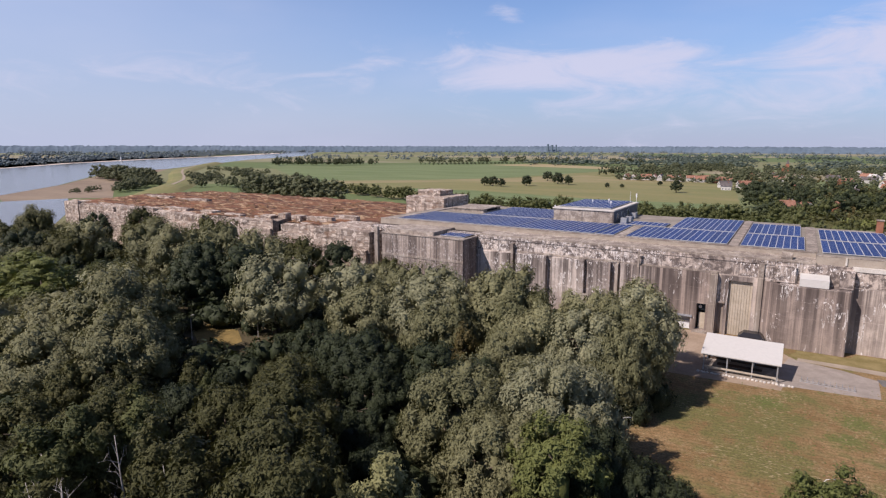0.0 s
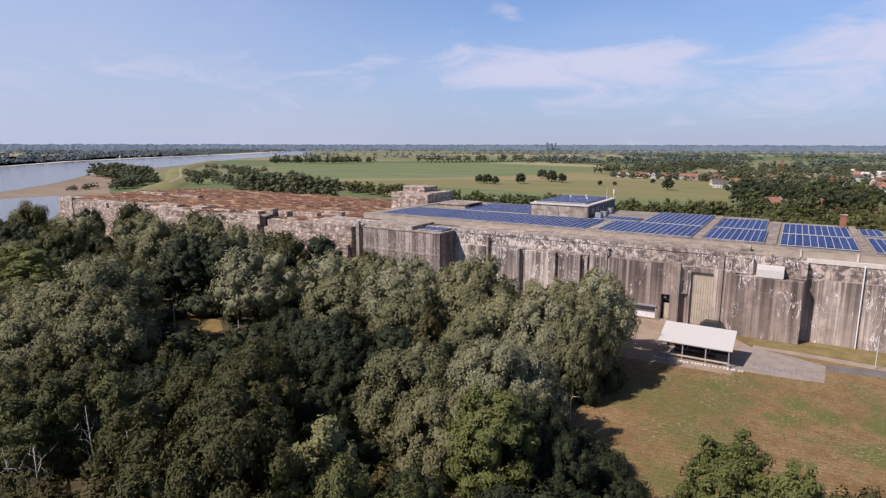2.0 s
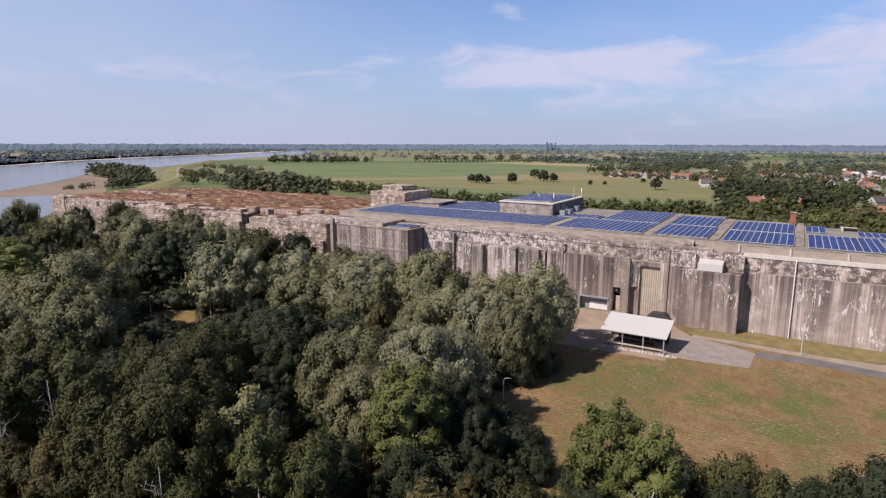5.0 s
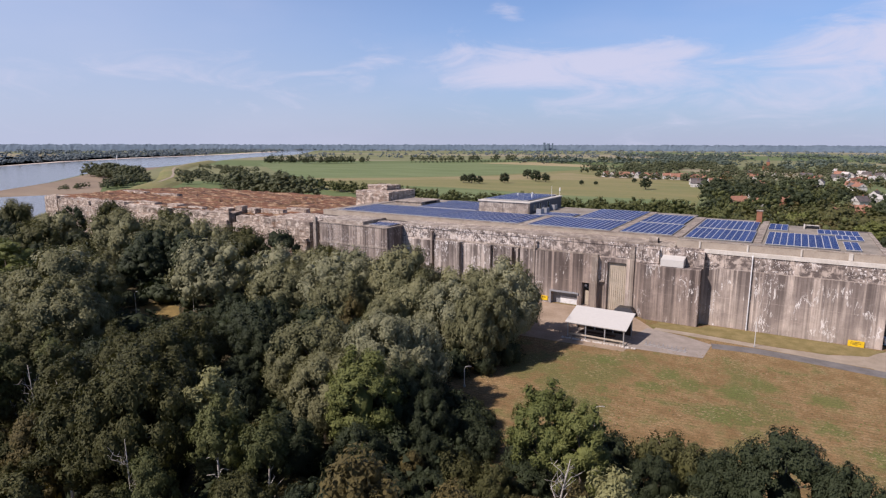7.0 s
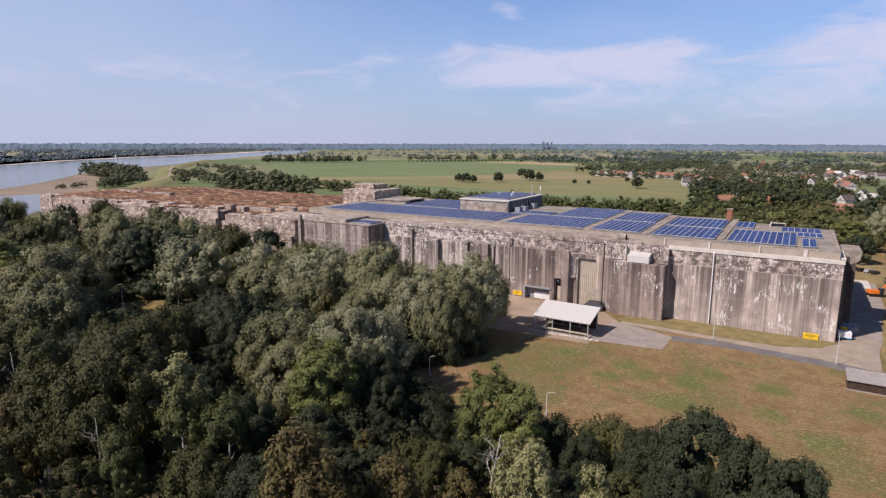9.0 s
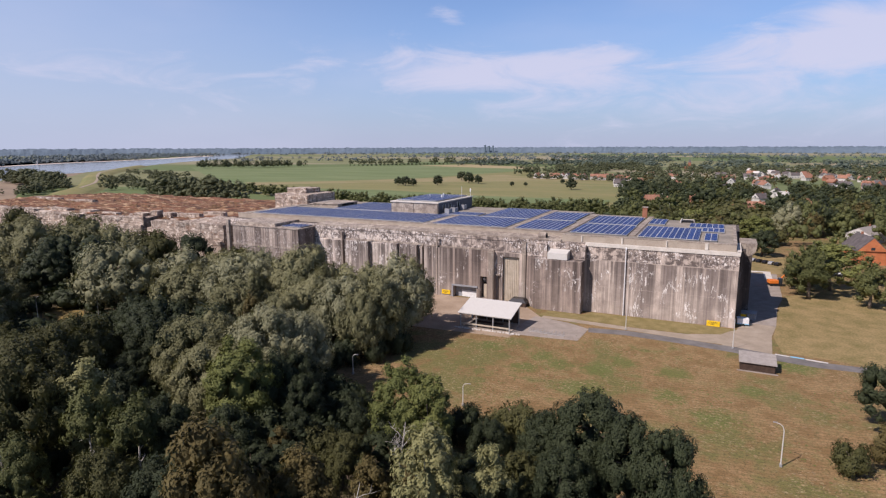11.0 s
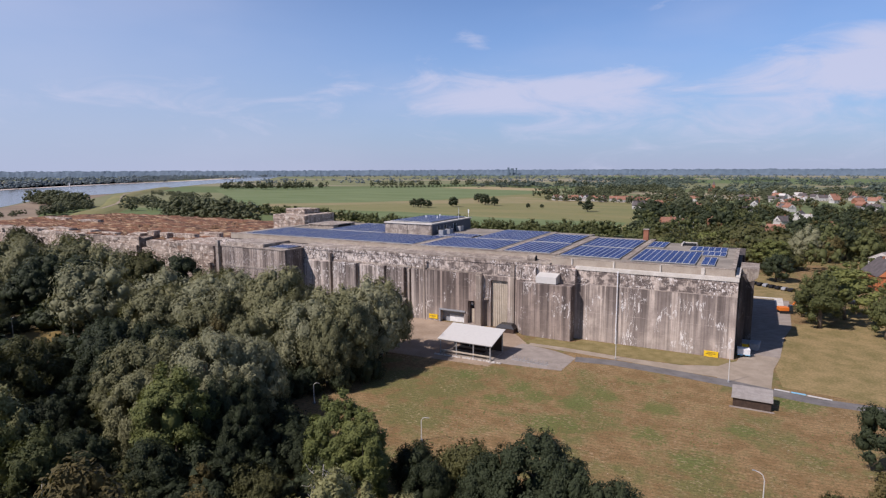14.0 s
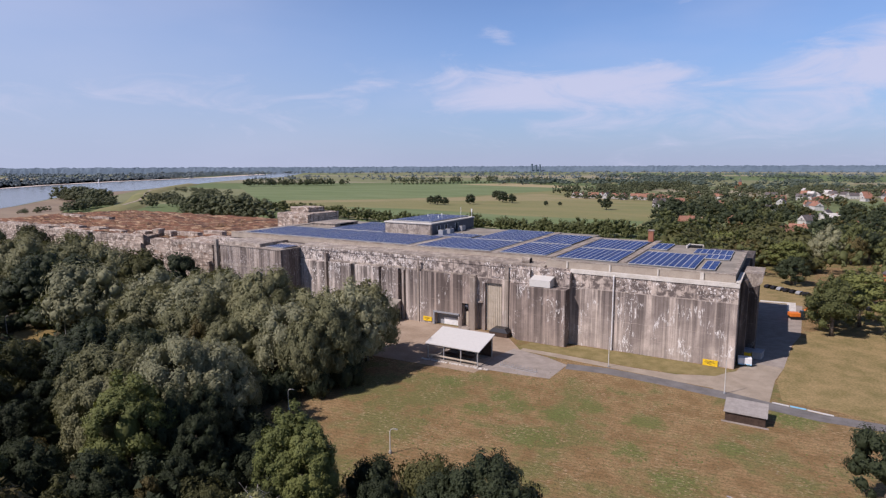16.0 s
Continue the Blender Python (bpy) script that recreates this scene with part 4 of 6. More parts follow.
# ---- bunker, the projecting block ----
def build_side_block():
    ob = thing("bunker_annex", "projecting concrete block with a flat slab roof", "bunker annex", (0, 0, 0))
    boxes("wall", [(-184.5, -151, -10, -0.02, 0, 21.4)], "streaky", ob, bevel=0.1)
    boxes("ledge", [(-184.7, -150.9, -10.15, -9.9, 13.6, 14.4)], "clean", ob)
    boxes("roof", [(-184.9, -150.7, -10.2, 6.0, 21.41, 21.75)], "clean", ob)
    boxes("upper_slab", [(-184, -163.5, -8.4, 6.05, 21.76, 23.0)], "clean", ob, "thick pale slab with a dark broken edge")
    boxes("pier", [(-187.4, -186.0, -10.6, -9.3, 0, 23.6)], "clean", ob, "slender pale concrete pier")
    solar_block(-161.5, -152, -7.5, 3.5, 21.75)
    hut = thing("concrete_hut", "low concrete porch with a sloping roof", "hut", (-106.5, -4, 0))
    bm = bmesh.new()
    v = box(bm, -7.5, 3.2, -3.6, 2.4, 0, 6.6)
    for q in v:
        if q.co.z > 1 and q.co.y < 0:
            q.co.z = 4.0
    part("wall", bm, "wall", hut)
    boxes("doorway", [(3.21, 3.26, -3.0, 1.9, 0, 3.8)], "dark", hut)
    bm = bmesh.new()
    v = box(bm, -7.8, 3.5, -3.9, 2.4, 6.61, 6.9)
    for q in v:
        if q.co.y < 0:
            q.co.z -= 2.65
    part("roof", bm, "roof", hut)


build_side_block()


# ---- bunker, the shattered half ----
def rough_block(bm, x0, x1, y0, y1, z0, z1, seed, jag=0.5, step=2.2):
    """A block of broken concrete: front and top displaced, with a ragged upper edge."""
    nx, nz, ny = max(2, int((x1 - x0) / step)), max(3, int((z1 - z0) / step)), max(2, int((y1 - y0) / step))
    def rag(x, s):
        return noise.noise(Vector((x * 0.23, s * 3.1, seed * 1.7))) * jag * 1.6 + noise.noise(Vector((x * 0.9, s * 2.2, seed))) * jag
    front = [[bm.verts.new((x0 + (x1 - x0) * i / nx, y0 + (0 if j == 0 else 0.7 * noise.noise(Vector((i * 0.6, j * 0.7, seed))) * jag),
              z0 + (z1 - z0) * j / nz + (rag(x0 + (x1 - x0) * i / nx, 1) if j == nz else 0))) for i in range(nx + 1)] for j in range(nz + 1)]
    for j in range(nz):
        for i in range(nx):
            bm.faces.new((front[j][i], front[j][i + 1], front[j + 1][i + 1], front[j + 1][i]))
    rows = [front[nz]]
    for k in range(1, ny + 1):
        rows.append([bm.verts.new((v.co.x, y0 + (y1 - y0) * k / ny, z1 + noise.noise(Vector((v.co.x * 0.3, k * 0.8, seed))) * jag)) for v in front[nz]])
    for a, b in zip(rows, rows[1:]):
        for i in range(nx):
            bm.faces.new((a[i], a[i + 1], b[i + 1], b[i]))
    for side in (0, nx):
        x = front[0][side].co.x
        cols = [[front[j][side] for j in range(nz + 1)]]
        for r in range(1, ny + 1):
            y = y0 + (y1 - y0) * r / ny
            cols.append([bm.verts.new((x + (0.35 * jag * noise.noise(Vector((r * 0.9, j * 0.8, seed + side))) if j else 0), y, z0 + (z1 - z0) * j / nz)) for j in range(nz)] + [rows[r][side]])
        for a, b in zip(cols, cols[1:]):
            for j in range(nz):
                bm.faces.new((a[j], b[j], b[j + 1], a[j + 1]))


ruin = thing("bunker_ruin", "shattered concrete half of the bunker with heath on top", "bunker ruin", (0, 0, 0))


def build_ruin():
    spans = [(-424, -409.5, 20.3), (-406.5, -372, 19.6), (-371.6, -338, 19.8), (-337.6, -298, 19.5), (-294.5, -272, 19.4), (-271.5, -250.5, 19.9), (-246.5, -220, 19.2), (-219.5, -191.8, 20.8)]
    for i, (x0, x1, z1) in enumerate(spans):
        bm = bmesh.new()
        rough_block(bm, x0, x1, -8.0 if i == 7 else 0.4 - 0.8 * (i % 2), 9, 0, z1, 3 + i, 0.9)
        part("wall_section", bm, "ruin", ruin, "broken pale concrete wall section")
    for i, (x0, x1, z1, y0) in enumerate(((-400, -330, 16.6, -2.2), (-328, -299, 15.8, -2.0), (-245.5, -214, 16.0, -2.6), (-219, -192.4, 14.0, -9.6), (-271, -251, 16.8, -1.6))):
        bm = bmesh.new()
        rough_block(bm, x0, x1, y0, min(-0.6, y0 + 2.2), 0, z1, 21 + i, 0.6)
        part("wall_base", bm, "ruin", ruin)
    # the inside of the gaps, filled near-black for their shade
    for r in ((-409.4, -406.6, 3, 8.5, 0, 19), (-297.9, -294.6, 3, 8.5, 0, 18.6), (-250.4, -246.6, 3, 8.5, 0, 18.6), (-191.7, -184.6, 1.5, 8.5, 0, 20.5)):
        boxes("gap", [r], "dark", ruin)
    bm = bmesh.new()
    nx, ny = 90, 44
    grid = []
    for j in range(ny + 1):
        row = []
        for i in range(nx + 1):
            x, y = -424 + 232 * i / nx, 3.5 + 98 * j / ny
            z = 19.3 + 0.9 * noise.noise(Vector((x * 0.05, y * 0.05, 2))) + 0.9 * noise.noise(Vector((x * 0.21, y * 0.21, 5))) + 0.35 * noise.noise(Vector((x * 0.8, y * 0.8, 1)))
            z += 1.1 * math.exp(-((y - 48) / 30) ** 2)
            row.append(bm.verts.new((x, y, z)))
        grid.append(row)
    for j in range(ny):
        for i in range(nx):
            bm.faces.new((grid[j][i], grid[j][i + 1], grid[j + 1][i + 1], grid[j + 1][i]))
    part("heath", bm, "soil", ruin, "red-brown heath and soil on the roof", True)
    boxes("back_wall", [(-424, -192, 101, 102, 0, 18.5), (-424.4, -424, 0.5, 102, 0, 18.6), (-197.1, -192, 72, 101, 0, 18.5)], "ruin", ruin)
    rng = random.Random(5)
    for k, (x, y, w, d, h) in enumerate(((-398, 44, 24, 4, 2.0), (-376, 43, 10, 3, 1.4), (-358, 41, 13, 5, 2.2), (-349, 40, 6, 4, 2.6), (-236, 14, 14, 3, 2.2), (-228, 22, 12, 3, 2.4), (-247, 12, 6, 4, 2.4), (-262, 8, 8, 5, 2.0),
                                         (-254, 10, 4, 4, 3.2), (-212, 12, 14, 6, 1.6), (-204, 24, 9, 6, 1.4), (-330, 10, 20, 4, 1.4), (-304, 9, 9, 5, 1.6), (-285, 8, 12, 3, 1.2))):
        slab = thing("concrete_slab", "broken concrete slab lying on the heath", "concrete slab", (x, y, 19.2), rng.uniform(-6, 6), "broken slabs")
        bm = bmesh.new()
        rough_block(bm, -w / 2, w / 2, -d / 2, d / 2, 0, h, 40 + k, 0.35, 1.6)
        part("slab", bm, "ruin", slab)
    # heather tufts over the roof
    verts, faces = [], []
    nrng = np.random.RandomState(3)
    for k in range(900):
        x, y = nrng.uniform(-420, -196), nrng.uniform(5, 99)
        if noise.noise(Vector((x * 0.06, y * 0.06, 9))) < -0.12:
            continue
        z = 19.5 + 1.1 * math.exp(-((y - 48) / 30) ** 2)
        r, h = nrng.uniform(0.8, 2.6), nrng.uniform(0.0, 0.6)
        b = len(verts)
        for q in range(6):
            a = q * math.pi / 3 + nrng.uniform(-0.4, 0.4)
            verts.append((x + r * math.cos(a), y + r * math.sin(a), z - 0.6))
        verts.append((x + nrng.uniform(-0.3, 0.3), y + nrng.uniform(-0.3, 0.3), z + h))
        faces += [(b + q, b + (q + 1) % 6, b + 6) for q in range(6)]
    me = bpy.data.meshes.new("heather")
    me.from_pydata(verts, [], faces)
    me.materials.append(leaves("heather_tufts", (0.07, 0.045, 0.025), (0.3, 0.17, 0.09), 0.1, 0.8))
    tagged(new("heather", me), "rust-brown heather and dry grass tufts", "heather", kind="stuff")
    tower = thing("ruin_tower", "squat broken concrete tower above the roof", "tower", (-204.5, 60, 19))
    bm = bmesh.new()
    rough_block(bm, -11.5, 9.5, -9, 14, 0, 9.8, 71, 0.6)
    part("lower_block", bm, "ruin", tower)
    bm = bmesh.new()
    rough_block(bm, -10, 2.5, -1, 11, 9.4, 12.2, 72, 0.5)
    part("upper_block", bm, "ruin", tower)


build_ruin()


# ---- shelter, shed, signs, lamps ----
def build_shelter():
    ob = thing("shelter", "open timber shelter with a pale sheet roof", "shelter", (-65.6, -27.6, 0))
    bm = bmesh.new()
    v = box(bm, -8.3, 8.3, -4.8, 4.8, 0, 0.22)
    for q in v:
        q.co.z += 4.2 + 2.3 * (q.co.y + 4.8) / 9.6
    part("roof", bm, "sheet", ob, "pale sheet-metal roof")
    for x in (-7.6, -2.6, 2.6, 7.6):
        for y, h in ((-4.3, 4.25), (4.3, 6.3)):
            boxes("post", [(x - 0.14, x + 0.14, y - 0.14, y + 0.14, 0, h)], "steel", ob)
    for y, z in ((-4.3, 4.0), (4.3, 6.05)):
        boxes("beam", [(-8, 8, y - 0.1, y + 0.1, z - 0.12, z + 0.12)], "grey", ob)
    for z in (1.0,):
        boxes("side_board", [(-7.46, 7.46, -4.52, -4.45, z, z + 0.42)], "gate", ob, "bleached timber side board")
    boxes("floor", [(-8, 8, -4.8, 4.6, 0, 0.3)], "clean", ob)
    boxes("back_wall", [(-7.7, 7.7, 4.45, 4.6, 0.3, 5.6)], "brownwood", ob, "dark boarded back wall")
    boxes("table", [(-5, 4.5, -1.5, 0.2, 1.0, 1.1)], "brownwood", ob)
    boxes("bench", [(-7, 7, -4.2, -3.4, 0.7, 0.8), (-6.8, -6.6, -4.1, -3.5, 0.3, 0.7), (6.6, 6.8, -4.1, -3.5, 0.3, 0.7)], "gate", ob)
    rng = random.Random(2)
    for k in range(26):
        x = -9 + k * 0.78 + rng.uniform(-0.2, 0.2)
        st = thing("kerb_stone", "rough pale stone edging the shelter", "stone", (x - 65.6 + 0.3, -33.4 + 0.03 * k + rng.uniform(-0.15, 0.15), 0), rng.uniform(0, 90), "edging stones")
        bm = bmesh.new()
        bmesh.ops.create_icosphere(bm, subdivisions=1, radius=0.42, matrix=Matrix.Diagonal((1, 0.8, 0.75, 1)))
        for q in bm.verts:
            q.co *= rng.uniform(0.85, 1.15)
            q.co.z = max(0, q.co.z + 0.12)
        part("stone", bm, "trim", st)
    rack = thing("bicycle_rack", "row of grey metal bicycle stands", "bicycle rack", (-53.2, -27.4, 0.05), -4)
    for k in range(10):
        bm = bmesh.new()
        tube(bm, [(k * 1.1, -0.5, 0), (k * 1.1, -0.5, 0.9), (k * 1.1, 0.5, 0.9), (k * 1.1, 0.5, 0)], [0.05] * 4, 6)
        part("hoop", bm, "grey", rack)
    boxes("base_rail", [(-0.3, 10.2, -0.56, -0.44, 0, 0.08), (-0.3, 10.2, 0.44, 0.56, 0, 0.08)], "steel", rack)
    skip = thing("covered_skip", "dark arched cover beside the gate", "container", (-64.8, -2.6, 0))
    bm = bmesh.new()
    prism(bm, [(-3.3, -1.8), (2.8, -1.8), (2.8, 1.8), (-3.3, 1.8)], 0, 1.4)
    part("body", bm, "brownwood", skip)
    bm = bmesh.new()
    v = box(bm, -3.4, 2.9, -1.9, 1.9, 1.41, 2.6)
    for q in v:
        if q.co.z > 2:
            q.co.x, q.co.y = q.co.x * 0.62, q.co.y * 0.7
    part("cover", bm, "car_dark", skip)


build_shelter()


def build_small_things():
    shed = thing("shed", "dark brown wooden shed with a grey sloping roof", "shed", (4.6, -32.2, 0))
    bm = bmesh.new()
    v = box(bm, -3.7, 3.7, -2.5, 2.6, 0, 2.9)
    for q in v:
        if q.co.z > 1 and q.co.y < 0:
            q.co.z = 2.1
    part("wall", bm, "brownwood", shed)
    for k in range(12):
        boxes("board", [(-3.7 + k * 0.62, -3.7 + k * 0.62 + 0.54, -2.56, -2.51, 0.05, 2.02)], "brownwood", shed)
    bm = bmesh.new()
    v = box(bm, -4.0, 4.0, -2.95, 3.0, 2.93, 3.07)
    for q in v:
        if q.co.y < 0:
            q.co.z -= 0.9
    part("roof", bm, "felt", shed)
    for k in range(8):
        bm = bmesh.new()
        v = box(bm, -3.96 + k * 1.0, -3.93 + k * 1.0 + 0.04, -2.97, 3.02, 3.075, 3.11)
        for q in v:
            if q.co.y < 0:
                q.co.z -= 0.9
        part("seam", bm, "felt", shed)
    boxes("plinth", [(-4.3, 4.3, -3.3, -2.57, 0, 0.06)], "paving", shed)
    for x, y, z, w, h in ((-92.6, -1.25, 0.7, 3.3, 1.5), (-5.6, -0.25, -0.0, 3.6, 1.6)):
        sign = thing("sign", "yellow notice board on the concrete wall", "sign", (x, y, z), group="yellow signs")
        boxes("board", [(-w / 2, w / 2, -0.08, 0.1, 0, h)], "yellow", sign)
        for k, (a, b) in enumerate(((0.2, 0.75), (0.12, 0.8), (0.3, 0.6))):
            boxes("line", [(-w / 2 + w * a, -w / 2 + w * b, -0.095, -0.082, h * (0.72 - 0.22 * k), h * (0.8 - 0.22 * k))], "brownwood", sign)
        for s in (-0.35, 0.35):
            boxes("leg", [(w * s - 0.06, w * s + 0.06, 0.1, 0.2, -z, h)], "steel", sign)
    for x, y, lean, h in ((-81.0, -76.5, 1, 5.0), (-50.8, -81, 1, 5.0), (6.3, -79.6, -1, 7.6), (-28.4, -14.6, 0, 8.0), (-0.5, -19.4, 0, 8.0), (-196, -81, 1, 7.2), (-180, -72, 1, 7.2)):
        lamp = thing("street_lamp", "slim pale steel lamp post with a bent arm" if lean else "slim pale steel lamp post", "street lamp", (x, y, 0), group="lamp posts")
        bm = bmesh.new()
        pts = [(0, 0, 0), (0, 0, h * 0.5), (0, 0, h * 0.84)]
        if lean:
            pts += [(0.25 * lean, 0, h * 0.94), (0.7 * lean, 0, h * 0.985), (1.25 * lean, 0, h)]
        else:
            pts += [(0, 0, h)]
        tube(bm, pts, [0.12, 0.095, 0.08] + [0.06] * (len(pts) - 3), 7)
        part("pole", bm, "sheet", lamp)
        boxes("head", [(min(1.2 * lean, 1.6 * lean) - 0.08, max(1.2 * lean, 1.6 * lean) + 0.08, -0.09, 0.09, h - 0.02, h + 0.08)], "steel", lamp)
        boxes("base", [(-0.2, 0.2, -0.2, 0.2, 0, 0.5)], "steel", lamp)
    trailer = thing("trailer", "small white box trailer at the bunker's end", "trailer", (2.2, 4.6, 0), 8)
    boxes("body", [(-1.6, 1.6, -1.1, 1.1, 0.55, 2.3)], "white", trailer, bevel=0.06)
    boxes("stripe", [(-1.62, 1.62, -1.12, 1.12, 0.5, 0.75)], "blue", trailer)
    for s in (-1, 1):
        bm = bmesh.new()
        bmesh.ops.create_cone(bm, cap_ends=True, segments=14, radius1=0.36, radius2=0.36, depth=0.25, matrix=pose(0.1, s * 1.0, 0.36, 90))
        part("wheel", bm, "rubber", trailer)
    boxes("drawbar", [(1.6, 2.9, -0.06, 0.06, 0.5, 0.6)], "steel", trailer)
    for x, y, mat, lab in ((5.0, 13.2, "grey", "blue-grey"), (2.4, 12.6, "yellow", "dull yellow")):
        c = thing("waste_container", lab + " steel container standing in the shade", "container", (x, y, 0), 82)
        bm = bmesh.new()
        prism(bm, [(-2.2, -1.1), (2.2, -1.1), (2.2, 1.1), (-2.2, 1.1)], 0.15, 1.9)
        part("body", bm, mat, c)
        boxes("lid", [(-2.3, 2.3, -1.2, 1.2, 1.91, 2.05)], "grey", c)
        boxes("skid", [(-2, 2, -0.9, -0.7, 0, 0.15), (-2, 2, 0.7, 0.9, 0, 0.15)], "steel", c)
    dig = thing("digger", "orange excavator parked in the shade", "excavator", (14.4, 65.5, 0), 20)
    boxes("track", [(-2.2, 2.2, -1.4, -0.8, 0, 0.9)], "rubber", dig)
    boxes("track", [(-2.2, 2.2, 0.8, 1.4, 0, 0.9)], "rubber", dig)
    boxes("engine_house", [(-2.4, 0.8, -1.4, 1.4, 1.0, 2.3)], "orange", dig, bevel=0.12)
    boxes("cab", [(0.81, 2.2, -1.3, 0.1, 1.0, 3.1)], "window", dig, bevel=0.1)
    bm = bmesh.new()
    tube(bm, [(1.4, 0.7, 1.5), (3.6, 0.7, 4.0), (6.2, 0.7, 3.6), (7.0, 0.7, 1.2)], [0.32, 0.3, 0.25, 0.2], 6)
    part("boom", bm, "orange", dig)
    boxes("bucket", [(6.5, 7.6, 0.1, 1.3, 0.0, 1.2)], "grey", dig)


build_small_things()


# ---- tufts in the field ----
def build_tufts():
    rng = np.random.RandomState(17)
    for name, count, low, high, mat in (("dry_grass_tufts", 2800, 0.06, 0.22, "tuft_dry"), ("green_weeds", 2600, 0.04, 0.14, "tuft_green"), ("field_stones", 120, 0.03, 0.07, "clean")):
        x, y = rng.uniform(-74, 34, count), rng.uniform(-104, -24, count)
        keep = [noise.noise(Vector((a * 0.05, b * 0.08, count * 0.001))) > -0.05 and b < -25 - 0.16 * max(a + 45, 0) * (a < 10) for a, b in zip(x, y)]
        v, f = [], []
        for a, b, ok in zip(x, y, keep):
            if not ok:
                continue
            h, w, n = rng.uniform(low, high), rng.uniform(0.1, 0.38) * (0.5 if mat == "clean" else 1.0), len(v)
            for k in range(5):
                t = k * 1.2566 + rng.uniform(-0.4, 0.4)
                v.append((a + w * math.cos(t), b + w * math.sin(t), -0.02))
            v.append((a + rng.uniform(-0.1, 0.1), b + rng.uniform(-0.1, 0.1), h))
            f += [(n + k, n + (k + 1) % 5, n + 5) for k in range(5)]
        me = bpy.data.meshes.new(name)
        me.from_pydata(v, [], f)
        me.materials.append(M[mat])
        tagged(new(name, me), {"clean": "small pale stones and litter in the dry field"}.get(mat, "short tufts of grass in the dry field"), "grass" if mat != "clean" else "stones", kind="stuff")


build_tufts()

# ---- trees ----
def ico(level):
    bm = bmesh.new()
    bmesh.ops.create_icosphere(bm, subdivisions=level, radius=1.0)
    v, f = np.array([q.co[:] for q in bm.verts]), [[q.index for q in g.verts] for g in bm.faces]
    bm.free()
    return v, np.array(f)


ICO = {1: ico(1), 2: ico(2)}


def crown_arrays(seed, height, radius, base, lobes, lobe, n, length, width, droop=0.0, top=0.5, ragged=0.12, spread=0.4, core=0.8, smooth=1, low=0.55):
    """A billowing crown: broad overlapping lobes on a dome, roughened at two scales, covered with leaf sprays that sweep up and out; vertices, sprays, inner faces."""
    rng = np.random.RandomState(seed)
    tall = (height - base) / 2
    mid = base + tall
    # lobe centres: evenly strewn over the dome, more of them above
    k = np.arange(lobes) + 0.5
    ez = np.clip(1 - (1 + low) * k / lobes, -1, 1)
    turn = k * 2.39996 + rng.uniform(0, 6.28)
    e = np.stack([np.cos(turn) * np.sqrt(1 - ez ** 2), np.sin(turn) * np.sqrt(1 - ez ** 2), ez], axis=1) + 0.17 * rng.normal(size=(lobes, 3))
    e /= np.linalg.norm(e, axis=1)[:, None]
    swell = rng.normal(size=(6, 3))
    swell /= np.linalg.norm(swell, axis=1)[:, None]
    grow = 1 + ragged * (np.max(e @ swell.T, axis=1) * 1.9 - 1.35) + rng.normal(size=lobes) * ragged * 0.5
    lr = lobe * rng.uniform(0.6, 1.3, lobes)
    c = e * np.maximum(np.array([radius, radius, tall]) - 0.55 * lr[:, None], 0.2) * grow[:, None]
    f = np.clip(c[:, 2] / tall, -1, 1)
    c[:, :2] *= ((1 - top * np.clip(f, 0, 1) ** 1.3 * 0.8) * (1 - 0.2 * np.clip(-f, 0, 1)))[:, None]
    c[:, 2] = np.maximum(c[:, 2] + mid, lr * 0.55)
    # each lobe is drawn out along its own shoots
    axis = e * 0.75 + np.array([0.15, 0.05, 0.85]) + 0.22 * rng.normal(size=(lobes, 3))
    axis /= np.linalg.norm(axis, axis=1)[:, None]

    def drawn(k, d):
        f = np.sum(d * axis[k], axis=1)[:, None]
        return d + axis[k] * f * 0.22

    # roughness: bumps of about a metre, and finer ones
    waves = [(rng.normal(size=3) * q, rng.uniform(0, 6.28), w) for q, w in ((1.3, 0.5), (1.6, 0.5), (1.9, 0.45), (2.6, 0.4), (3.4, 0.35), (4.2, 0.3), (5.2, 0.25))]

    def bumps(p):
        return sum(w * np.sin(p @ g + h) for g, h, w in waves)

    # shoots: each a fan of sprays, rising out of its lobe to a point
    fan = 3
    many = int(n * 9 / fan)
    pick = rng.choice(lobes, many, p=lr ** 2 / np.sum(lr ** 2))
    out = rng.normal(size=(many, 3)) + 0.75 * e[pick] + np.array([0, 0, 0.3])
    out /= np.linalg.norm(out, axis=1)[:, None]
    reach = lr[pick] * (1 + 0.1 * bumps(c[pick] + out * lr[pick][:, None])) * rng.uniform(0.9, 1.08, many)
    root = c[pick] + drawn(pick, out) * reach[:, None]
    gap = np.full(many, 9.0)
    for j in range(lobes):
        d = np.linalg.norm(root - c[j], axis=1) / lr[j]
        d[pick == j] = 9.0
        gap = np.minimum(gap, d)
    keep = np.nonzero((gap > 0.76) & (root[:, 2] > 0.15))[0][:n // fan]
    root, out, pick = root[keep], out[keep], pick[keep]
    way = 0.55 * out + 0.35 * e[pick] + np.array([0.22, 0.08, 0.75 - 2.2 * droop]) + 0.3 * rng.normal(size=(len(keep), 3))
    way /= np.linalg.norm(way, axis=1)[:, None]
    long = length * rng.uniform(0.4, 1.3, len(keep)) * (lobe / 2.0) ** 0.25
    root, out, pick, way, long = (np.repeat(q, fan, axis=0) for q in (root, out, pick, way, long))
    m = len(root)
    along_it = np.tile(np.linspace(-0.2, 0.8, fan), m // fan) + rng.uniform(-0.1, 0.1, m)
    side = rng.normal(size=(m, 3)) * (length * 0.62 * (1.05 - 0.75 * np.clip(along_it, 0, 1)))[:, None]
    p = root + way * (along_it * long)[:, None] + side
